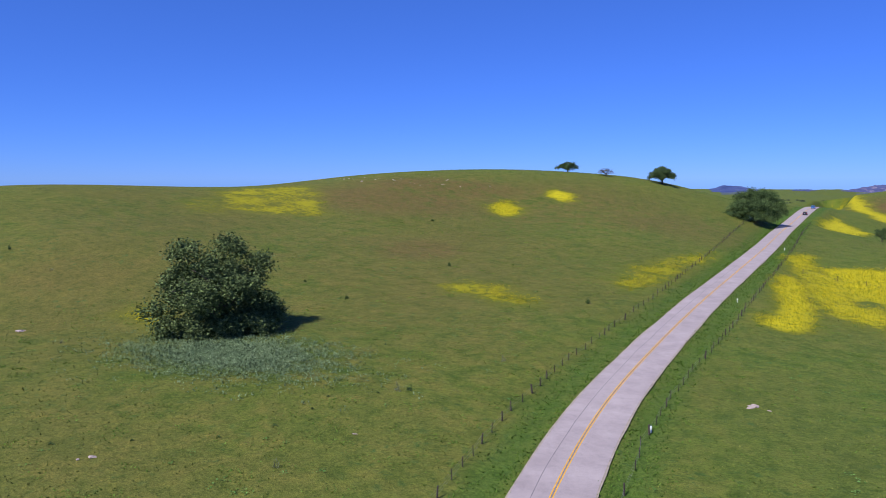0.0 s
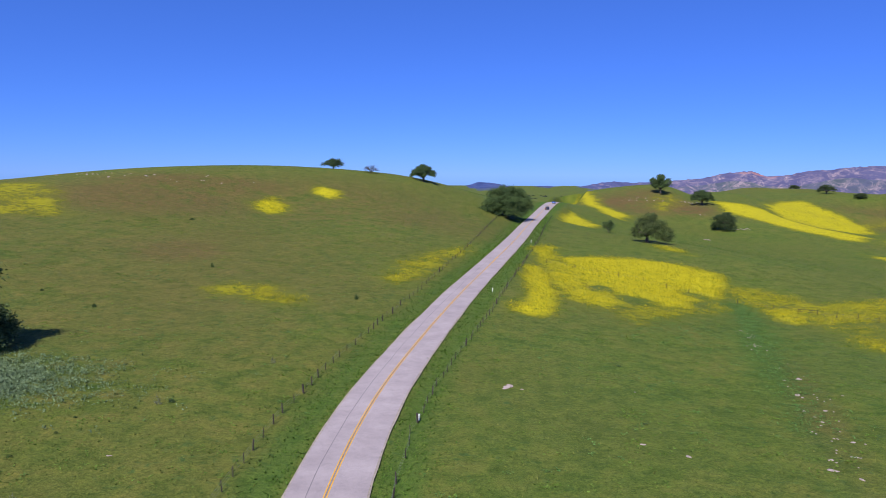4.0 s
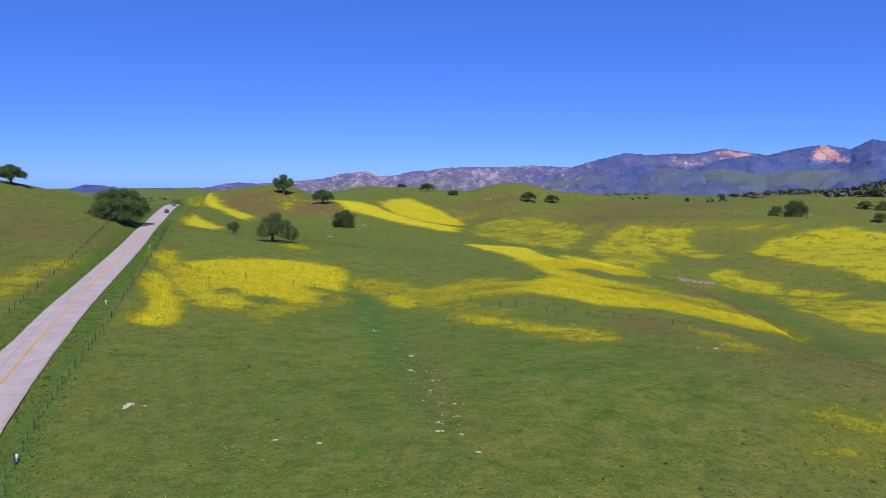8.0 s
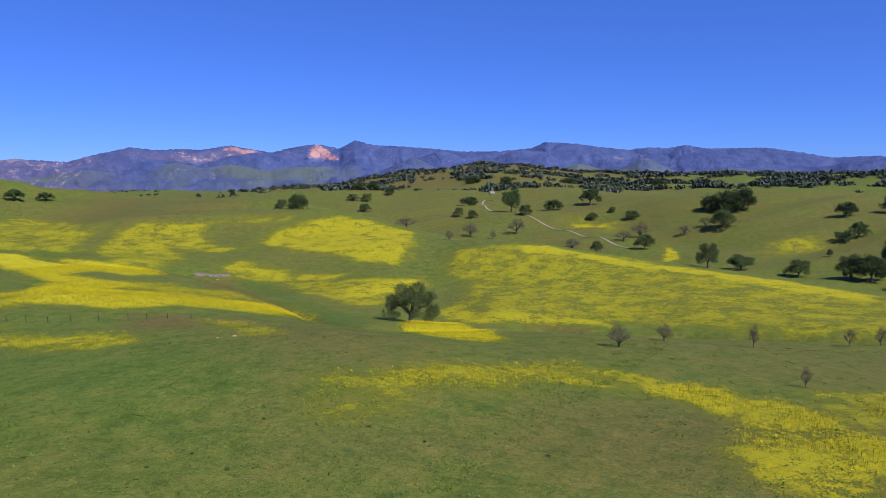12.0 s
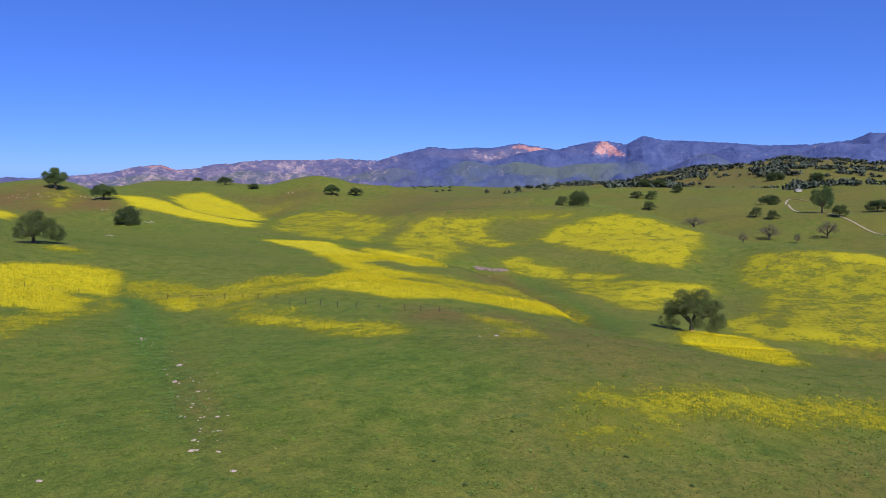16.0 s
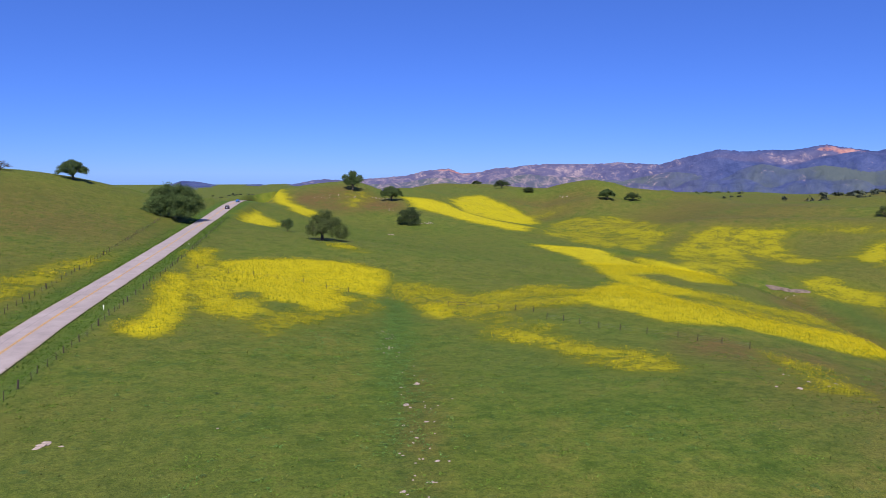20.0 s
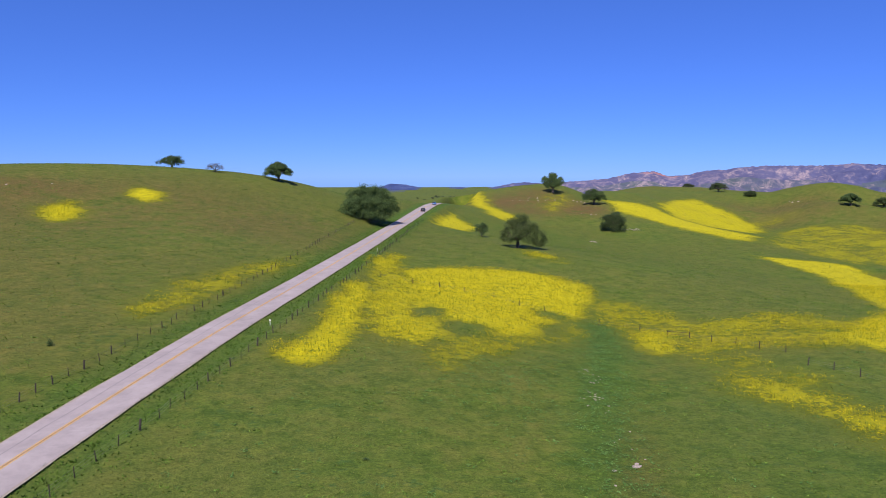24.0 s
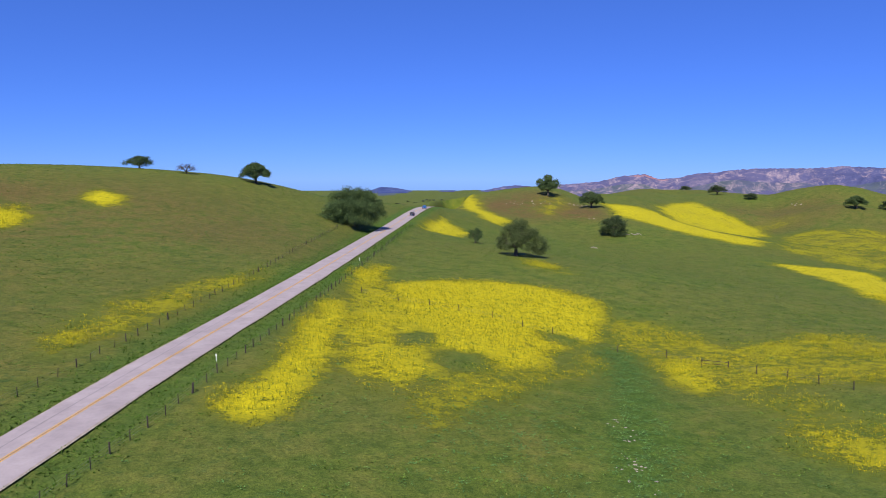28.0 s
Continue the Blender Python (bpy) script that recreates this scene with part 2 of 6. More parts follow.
# the middle of the road: place and height
FOLD = [(361.7, 194.0), (315.5, 175.3), (283.6, 158.7), (241.6, 132.3), (208.0, 110.4)]
CREEK = [(198.9, 320.2), (196.1, 269.7), (228.3, 244.9), (198.9, 188.2), (182.4, 151.2), (145.8, 106.4), (169.4, 86.3), (206.6, 79.1), (208.9, 66.6), (210.0, 55.9), (216.4, 32.8), (216.1, 1.0), (211.1, -26.8)]
ROAD = [(45, -120, -1.5), (14, -40, -1.2), (-6.0, 15, -1.0), (-12.9, 38, -0.95), (-15.3, 54, -0.9), (-16.1, 78, -0.6), (-14.5, 106, 0.1), (-11.4, 140.5, 1.0),
        (-6.4, 188, 1.9), (-1.1, 234, 3.2), (3.9, 290, 4.1), (8.4, 330, 5.2), (20.8, 428, 8.6), (31, 500, 4.5), (45, 600, -8.0)]


def spline(points, step):
    """Points along a smooth curve through the given ones."""
    out = []
    pts = [Vector(p) for p in points]
    pts = [2 * pts[0] - pts[1]] + pts + [2 * pts[-1] - pts[-2]]
    for p0, p1, p2, p3 in zip(pts, pts[1:], pts[2:], pts[3:]):
        n = max(2, int((p2 - p1).length / step))
        for i in range(n):
            t = i / n
            q = 0.5 * (2 * p1 + (p2 - p0) * t + (2 * p0 - 5 * p1 + 4 * p2 - p3) * t * t + (3 * p1 - p0 - 3 * p2 + p3) * t ** 3)
            out.append(q[:])
    out.append(pts[-2][:])
    return np.array(out)


def rolling(x, y):
    k = np.clip((np.hypot(x, y) - 450) / 1100, 0, 1)
    z = -2.0 - 48.0 * k * k * (3 - 2 * k)
    for cx, cy, s, h in HILLS:
        z = z + h * np.exp(-((x - cx) ** 2 + (y - cy) ** 2) / (2 * s * s))
    return z


road_points = spline(ROAD, 3.0)
road_line, road_z = road_points[:, :2], road_points[:, 2]


def road_near(x, y):
    """Distance to the road's middle and the road's height there."""
    best, high = np.full(np.shape(x), 1e9), np.zeros(np.shape(x))
    for (rx, ry), rz in zip(road_line, road_z):
        d = (x - rx) ** 2 + (y - ry) ** 2
        near = d < best
        best, high = np.where(near, d, best), np.where(near, rz, high)
    return np.sqrt(best), high


creek_line = spline([(x, y, 0.0) for x, y in CREEK], 5.0)[:, :2]
fold_line = spline([(x, y, 0.0) for x, y in FOLD], 5.0)[:, :2]


def creek_near(x, y, line=creek_line):
    best = np.full(np.shape(x), 1e9)
    for cx, cy in line:
        best = np.minimum(best, (x - cx) ** 2 + (y - cy) ** 2)
    return np.sqrt(best)


# drop of middle ridges and far plain by bearing, fitted to the camera's view
MID_VIEW_FIT = np.array([(10.5, 0), (11.8, 4), (13.4, 15), (14.6, 5), (16.8, 0), (19, 4), (21, 2), (22.7, 3), (24, 8), (25.8, 14), (27, 9), (28.6, 3), (29.5, 1), (31, 5), (32.2, 12), (34, 13), (36, 12), (38, 10), (42, 5), (46, 0)])
FAR_VIEW_FIT = np.array([(30, 4), (36, 6), (39.9, 8), (42.6, 14), (44.9, 18), (47, 20), (49.3, 19), (53.4, 22), (56.2, 11), (58.5, 4), (62, -2), (64.5, -10), (68.5, -7), (72, 3), (77, 5), (81.6, 6), (84.6, 3), (87.5, 4), (94, -4), (110, -2)])


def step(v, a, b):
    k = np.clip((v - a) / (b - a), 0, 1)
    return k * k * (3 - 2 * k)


def height(x, y):
    x, y = np.asarray(x, float), np.asarray(y, float)
    z = rolling(x, y) - 2.6 * np.exp(-(creek_near(x, y) / 4.0) ** 2) - 2.2 * np.exp(-(creek_near(x, y) / 11.0) ** 2) - 2.6 * np.exp(-(creek_near(x, y, fold_line) / 16.0) ** 2)
    far = np.clip((np.hypot(x, y) - 330) / 150, 0, 1) * np.clip((x - 150) / 100, 0, 1)
    z = z + far * (2.4 * np.sin(x / 31 + 1.3 * np.sin(y / 47)) * np.cos(y / 37 + 1.1 * np.sin(x / 61)) + 1.2 * np.sin(x / 15 + y / 21 + 1.5 * np.sin(y / 29)))
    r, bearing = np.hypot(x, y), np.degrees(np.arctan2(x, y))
    z = z - 0.0008 * r * np.interp(bearing, MID_VIEW_FIT[:, 0], MID_VIEW_FIT[:, 1], 0, 0) * step(r, 480, 600) * (1 - step(r, 850, 1000))
    z = z - 0.0008 * np.minimum(r, 2050) * np.interp(bearing, FAR_VIEW_FIT[:, 0], FAR_VIEW_FIT[:, 1], 0, 0) * step(r, 1100, 1600)
    d, rz = road_near(x, y)
    k = np.clip((d - 4.5) / 9.0, 0, 1)
    k = k * k * (3 - 2 * k)
    ditch = -0.35 * np.exp(-((d - 5.6) / 1.3) ** 2)
    return (rz - 0.12 + ditch) * (1 - k) + z * k


def ground_z(x, y):
    return float(height(np.array([x]), np.array([y]))[0])


PATCHES, STANDS = [], []


def stand(strength, outline, layer=0):
    """A stand of flowers (layer 0), bare soil (1) or lush weeds (2) with an outline of its own."""
    STANDS.append((strength, np.array(outline, float), layer))


def patch(x, y, rx, ry, turn, strength=1.0, layer=0):
    """An oval stand of flowers (layer 0), bare brown soil (1) or lush green (2)."""
    PATCHES.append((x, y, rx, ry, radians(turn), strength, layer))


# stands of mustard; below nought: gaps in them
stand(1, [(13.8, 211.3), (24.8, 219.9), (39.3, 222.3), (48.4, 218.9), (56.9, 209.8), (58.2, 200.5), (52.8, 180.0), (47.7, 175.0), (41.0, 169.1), (36.8, 156.5), (30.1, 152.9), (29.0, 161.2), (23.4, 160.7), (20.9, 161.8), (18.1, 174.6), (15.1, 180.2)])
stand(0.85, [(7.4, 184.9), (10.6, 204.0), (15.8, 202.7), (20.9, 161.8), (23.0, 147.9), (18.8, 139.2), (14.8, 138.6), (11.7, 143.1), (7.2, 166.5)])
stand(1, [(1.3, 185.4), (4.1, 190.3), (7.4, 173.7), (8.8, 150.2), (7.2, 133.7), (6.6, 127.8), (3.8, 125.6), (0.2, 128.1), (-0.6, 132.2), (1.9, 138.7), (2.8, 150.9), (2.0, 166.4)])
stand(0.9, [(5.3, 216.0), (10.0, 230.5), (13.0, 230.6), (11.9, 212.2), (7.0, 201.8)])
stand(0.7, [(4.1, 190.3), (5.7, 216.0), (13.7, 212.8), (15.1, 180.2), (14.8, 138.6), (11.7, 143.1), (8.8, 150.2)])
stand(0.52, [(11.7, 143.1), (23.0, 147.9), (37.0, 155.9), (49.3, 176.1), (46.2, 158.0), (38.8, 149.3), (33.5, 143.5), (24.9, 130.6), (20.8, 128.1), (17.0, 135.6), (12.6, 135.9)])
stand(-1, [(15.7, 166.5), (20.4, 170.0), (20.7, 163.9), (16.6, 159.8)])
stand(-0.8, [(41.5, 183.1), (45.4, 181.8), (48.1, 178.6), (45.3, 175.5), (41.9, 178.3)])
stand(0.6, [(56.1, 191.4), (63.2, 195.3), (68.2, 192.6), (73.1, 184.2), (71.3, 170.5), (65.1, 158.7), (58.2, 149.8), (54.4, 158.7), (58.6, 175.7), (53.7, 178.7)])
stand(0.9, [(56.4, 165.1), (64.9, 169.2), (60.4, 153.4), (56.6, 149.9), (54.2, 156.7)])
stand(0.5, [(63.6, 142.0), (68.0, 141.6), (72.3, 138.7), (75.5, 133.7), (68.8, 123.2), (64.3, 124.7), (60.5, 126.8), (60.6, 135.5)])
stand(0.95, [(44.3, 612.3), (53.0, 608.9), (59.5, 481.8), (69.0, 459.5), (61.8, 424.0), (54.7, 428.3), (46.5, 496.4)])
stand(1, [(22.6, 368.5), (28.3, 398.0), (38.8, 362.7), (36.5, 330.6), (28.1, 334.6), (21.3, 339.3)])
stand(0.8, [(47.6, 263.1), (53.6, 257.6), (57.4, 238.4), (54.6, 240.0), (48.2, 249.2)])
stand(0.55, [(99.2, 523.8), (116.0, 542.2), (110.4, 503.3), (97.4, 481.2), (92.4, 492.8)])
stand(0.62, [(57.9, 196.7), (67.1, 191.3), (74.0, 177.6), (92.7, 187.7), (105.6, 181.7), (126.3, 200.3), (93.9, 149.2), (82.6, 150.7), (70.3, 151.3), (59.2, 149.0), (55.1, 158.3), (53.4, 177.8)])
stand(1, [(126.0, 203.4), (132.4, 192.8), (131.2, 178.3), (130.6, 155.4), (132.4, 145.2), (162.2, 155.2), (193.0, 166.2), (182.7, 146.1), (129.5, 115.2), (121.5, 124.5), (113.3, 129.5), (97.5, 130.5), (93.8, 143.9), (90.6, 160.2), (101.2, 170.5)])
stand(1, [(196.8, 334.5), (205.1, 303.2), (207.9, 268.5), (175.1, 207.2), (161.3, 206.7), (161.0, 224.4), (146.1, 221.1), (146.8, 200.5), (150.0, 185.4), (134.9, 183.6), (128.4, 200.2), (139.6, 230.4), (162.8, 307.4), (161.9, 343.1)])
stand(0.55, [(146.8, 200.5), (158.3, 189.7), (168.4, 177.7), (205.1, 191.5), (168.0, 158.5), (138.1, 149.3), (125.4, 153.9)])
stand(0.7, [(61.6, 136.7), (66.3, 136.4), (71.5, 126.7), (74.4, 116.3), (79.9, 109.3), (78.1, 96.4), (73.9, 93.8), (68.5, 97.4), (64.9, 106.0), (66.5, 114.9), (61.5, 120.8), (58.4, 127.6)])
stand(0.5, [(59.2, 149.0), (70.3, 151.3), (71.5, 126.7), (61.9, 126.7)])
stand(0.6, [(100.7, 108.9), (103.8, 100.5), (86.6, 75.4), (82.2, 78.4), (92.8, 95.2)])
stand(1, [(166.5, 99.7), (206.3, 115.6), (205.6, 104.3), (189.6, 88.2), (133.1, 55.7), (127.0, 57.3), (128.2, 65.1), (137.1, 79.6)])
stand(0.6, [(283.7, 498.2), (304.2, 493.0), (311.5, 459.5), (270.3, 389.3), (282.1, 388.6), (259.1, 367.4), (216.4, 324.7), (218.1, 354.7), (213.8, 376.7)])
stand(0.64, [(238.7, 339.0), (282.5, 371.1), (297.8, 374.9), (312.2, 358.9), (325.2, 343.1), (299.8, 314.4), (296.9, 283.0), (275.6, 287.1), (275.5, 321.9), (251.9, 282.2), (225.3, 267.4), (184.3, 234.6)])
stand(0.74, [(310.2, 288.9), (343.0, 302.7), (372.2, 294.2), (386.2, 286.1), (392.9, 263.2), (389.1, 226.1), (336.1, 196.9), (314.7, 187.8), (293.4, 186.4), (295.7, 204.9), (300.9, 223.0), (296.4, 249.8)])
stand(0.5, [(317.3, 354.5), (347.8, 335.8), (369.9, 311.5), (359.3, 307.4), (336.4, 329.9), (319.1, 346.6)])
stand(0.66, [(251.9, 260.7), (268.9, 260.2), (270.7, 228.3), (271.9, 198.3), (262.0, 194.3), (257.5, 210.5), (249.8, 227.8), (240.9, 244.0)])
stand(0.62, [(253.4, 220.6), (262.0, 194.3), (272.9, 176.5), (282.8, 160.9), (263.8, 148.7), (221.6, 140.6), (207.1, 143.4), (215.4, 162.3), (222.9, 182.1)])
stand(0.8, [(249.2, 181.1), (262.8, 176.0), (284.3, 163.4), (270.6, 153.4), (247.6, 154.4), (223.3, 154.7), (225.5, 163.8)])
stand(0.59, [(331.6, 171.6), (339.4, 155.3), (348.4, 139.7), (355.2, 81.5), (340.0, 46.9), (337.6, 18.2), (303.1, -23.4), (223.9, -18.3), (222.1, -2.3), (221.2, 12.1), (228.4, 28.7), (231.6, 50.2), (229.5, 74.6), (220.9, 91.9), (219.0, 115.1), (229.1, 125.3), (248.4, 123.1), (282.3, 137.2), (290.2, 153.0), (307.1, 161.9)])
stand(0.77, [(342.9, 143.9), (353.1, 128.8), (340.0, 46.9), (330.4, 9.0), (303.1, -23.4), (282.5, -22.1), (300.2, 7.9), (317.5, 43.5), (328.2, 75.1), (332.4, 109.3), (329.5, 132.0)])
stand(0.71, [(229.6, 124.4), (227.0, 103.3), (230.4, 83.2), (232.4, 63.6), (226.7, 52.7), (219.7, 79.2), (204.5, 94.9), (213.1, 116.4)])
stand(0.6, [(74.5, 51.0), (82.5, 48.9), (95.1, 45.3), (102.2, 39.8), (112.1, 35.6), (113.3, 27.3), (111.4, 18.8), (109.1, 10.3), (100.7, 7.9), (96.3, 10.9), (95.6, 18.1), (95.4, 25.9), (92.4, 32.4), (88.8, 37.8), (80.9, 39.2), (75.1, 42.7), (71.8, 47.4)])
stand(0.8, [(98.3, 22.7), (109.6, 17.6), (109.7, 9.6), (97.4, 5.5), (87.0, 7.8), (95.0, 12.9)])
stand(0.42, [(61.5, 48.2), (74.5, 51.0), (70.9, 46.8), (73.3, 41.7), (65.4, 38.5), (60.1, 43.9)])
stand(0.6, [(-175.8, 192.9), (-179.1, 213.2), (-165.4, 232.1), (-147.9, 212.5), (-134.7, 191.7), (-127.0, 185.3), (-136.8, 178.3), (-144.7, 172.0), (-153.1, 171.4)])
stand(0.4, [(-164.7, 164.6), (-167.0, 183.2), (-147.1, 164.6), (-153.6, 160.0)])
stand(1, [(-92.5, 243.3), (-91.3, 252.3), (-84.2, 247.8), (-79.1, 238.9), (-82.7, 231.3), (-89.2, 234.8)])
stand(1, [(-81.1, 269.4), (-78.5, 280.6), (-70.6, 277.0), (-67.9, 270.9), (-73.3, 265.9)])
stand(0.6, [(-60.3, 129.5), (-56.6, 135.6), (-49.1, 135.7), (-41.0, 129.2), (-38.0, 123.2), (-43.5, 120.3), (-52.0, 124.7), (-56.7, 124.4)])
stand(0.6, [(-30.0, 152.4), (-28.2, 173.8), (-24.1, 192.8), (-15.0, 212.8), (-13.7, 204.8), (-18.3, 178.6), (-21.0, 159.4), (-24.7, 145.6)])
stand(1, [(139.9, 528.2), (160.5, 529.0), (178.0, 529.9), (180.8, 487.6), (185.6, 439.1), (195.3, 412.0), (183.4, 392.5), (172.9, 398.7), (165.3, 422.7), (157.2, 440.0), (150.5, 465.9), (137.4, 488.3)])
stand(0.9, [(186.9, 558.7), (218.4, 611.6), (234.3, 614.0), (238.9, 586.4), (244.0, 563.1), (253.1, 540.8), (242.0, 511.0), (197.9, 433.9), (187.3, 462.7), (180.5, 498.8), (183.7, 534.3)])
stand(0.6, [(189.5, 388.0), (251.6, 499.9), (273.8, 502.3), (278.6, 487.8), (311.0, 486.0), (235.4, 364.3), (202.9, 339.9), (195.8, 371.4)])
stand(0.6, [(256.1, 547.7), (269.4, 551.7), (281.1, 542.8), (266.2, 539.7)])
stand(0.8, [(49.5, 171.9), (53.8, 177.1), (52.5, 158.3), (48.0, 137.7), (43.6, 120.6), (39.7, 106.2), (35.0, 106.0), (38.1, 119.6), (42.2, 138.9)], 2)
stand(0.8, [(52.8, 164.8), (41.6, 121.3), (38.5, 103.1), (28.2, 66.4), (31.9, 84.7), (35.2, 105.1), (41.2, 133.6)], 2)
stand(0.68, [(98.9, 10.4), (104.5, 4.5), (100.2, -1.0), (88.1, -5.6), (82.8, -9.5), (73.3, -9.6), (67.1, -6.6), (62.9, -3.5), (66.1, 0.8), (67.4, 4.0), (75.7, 5.9), (82.6, 5.2)])
stand(0.56, [(115.7, -1.0), (124.3, -10.1), (132.6, -21.0), (107.9, -21.7), (89.5, -22.3), (79.6, -22.1), (79.6, -17.4), (84.2, -11.4), (88.1, -5.6)])
stand(0.6, [(173.0, -29.3), (174.0, -40.0), (168.6, -45.4), (155.1, -38.9), (159.3, -31.4)])
stand(0.46, [(82.7, -10.1), (79.6, -17.4), (74.3, -23.5), (64.0, -20.5), (62.5, -13.2), (67.5, -9.0)])
stand(0.46, [(62.9, -3.5), (67.5, -9.0), (61.8, -11.0), (60.2, -2.1)])
stand(0.64, [(107.9, -21.7), (111.2, -25.3), (83.4, -23.6), (79.3, -21.5)])
stand(0.6, [(298.9, -24.2), (287.9, -41.6), (259.0, -56.8), (246.0, -47.5), (221.2, -24.8), (219.3, -8.9), (246.4, -13.3)])
stand(0.7, [(675.4, 230.0), (677.3, 203.8), (644.5, 163.3), (639.5, 170.2), (663.8, 211.3)])
stand(0.45, [(533.0, 33.3), (573.9, 5.8), (572.2, -7.0), (534.1, 1.1), (517.9, 28.3)])
stand(0.7, [(-99.6, 87.5), (-98.7, 90.1), (-89.5, 84.8), (-84.3, 79.2), (-91.4, 81.9), (-99.7, 84.1)])
stand(0.6, [(-77.8, 78.4), (-76.2, 79.3), (-72.5, 75.1), (-73.7, 74.6)])
stand(0.67, [(239.9, 232.5), (250.4, 231.8), (216.3, 185.4), (195.6, 154.8), (185.2, 128.2), (119.4, 88.1), (121.6, 95.1), (194.4, 164.1), (215.7, 196.7)], 2)
stand(0.84, [(215.3, 83.5), (221.9, 76.0), (218.9, 63.4), (157.4, 46.6), (214.7, 77.3)], 1)
stand(0.67, [(230.3, 252.8), (236.5, 239.6), (211.8, 202.2), (172.9, 169.9), (175.4, 188.3)], 1)
patch(63, 46, 6, 7, -54, 0.4)
patch(86, 41, 10, 9, -64, 0.56)
patch(71, 48, 8, 8, -55, 0.46)
patch(654, 191, 27, 14, -74, 0.8)
patch(519, 94, 6, 55, -80, 0.8)
patch(549, 14, 22, 24, -89, 0.6)
# bare and brown ground
patch(-121, 95, 22, 15, 52, 0.45, 1)
patch(-118, 255, 45, 21, 25, 0.8, 1)
patch(-90, 165, 20, 19, 29, 0.5, 1)
patch(-48, 73, 14, 14, 33, 0.3, 1)
patch(-109, 78, 11, 20, 54, 0.35, 1)
patch(-33, 93, 12, 18, 19, 0.25, 1)
patch(79, 507, 35, 36, -7, 1, 1)
patch(116, 493, 21, 26, -12, 1, 1)
patch(-122, 224, 41, 36, 29, 0.8, 1)
patch(-82, 161, 17, 20, 27, 0.7, 1)
patch(95, 112, 9, 13, -40, 0.8, 1)
patch(102, 103, 9, 19, -44, 0.6, 1)
patch(684, 303, 60, 85, -66, 0.2, 1)
patch(1193, 253, 117, 342, -78, 0.35, 1)
patch(154, 35, 25, 44, -77, 0.12, 1)
patch(65, -16, 8, 6, -103, 0.5, 1)
patch(35, 85, 3, 25, -15, 0.4, 1)
patch(-57, 54, 26, 32, 46, 0.25, 1)
patch(-57, 104, 28, 24, 29, 0.2, 1)
patch(285, 217, 120, 145, -53, 0.12, 1)
patch(155, 41, 36, 59, -75, 0.15, 1)
patch(705, 19, 113, 276, -88, 0.22, 1)
patch(103, 76, 20, 58, -53, 0.4, 1)
patch(272, 553, 74, 41, -26, 0.5, 1)
patch(-66, 253, 76, 53, 22, 0.55, 1)
patch(-104, 244, 70, 47, 23, 0.5, 1)
patch(1750, 900, 1000, 600, 0, 0.7, 1)
patch(760, 260, 330, 420, 0, 0.36, 1)
patch(700, -100, 300, 300, 0, 0.4, 1)
patch(88, 508, 44, 46, -9, 1, 1)
patch(285, 572, 51, 29, -27, 0.6, 1)
patch(350, 430, 90, 150, -35, 0.5, 1)
patch(78, 8, 34, 24, -70, 0.4, 1)
patch(160, 5, 40, 60, -75, 0.35, 1)
patch(0, 1500, 700, 700, 0, 0.6, 1)
patch(-110, 150, 100, 130, 30, 0.36, 1)
# lush green
patch(62, 112, 20, 34, -30, 0.42, 2)
patch(6, 82, 20, 42, 0, 0.32, 2)
patch(34, 89, 2, 14, -21, 0.5, 2)
patch(26, 58, 2, 10, -24, 0.4, 2)
patch(-69, 77, 16, 19, 42, 0.6, 2)
patch(67, 69, 23, 13, -43, 0.3, 2)


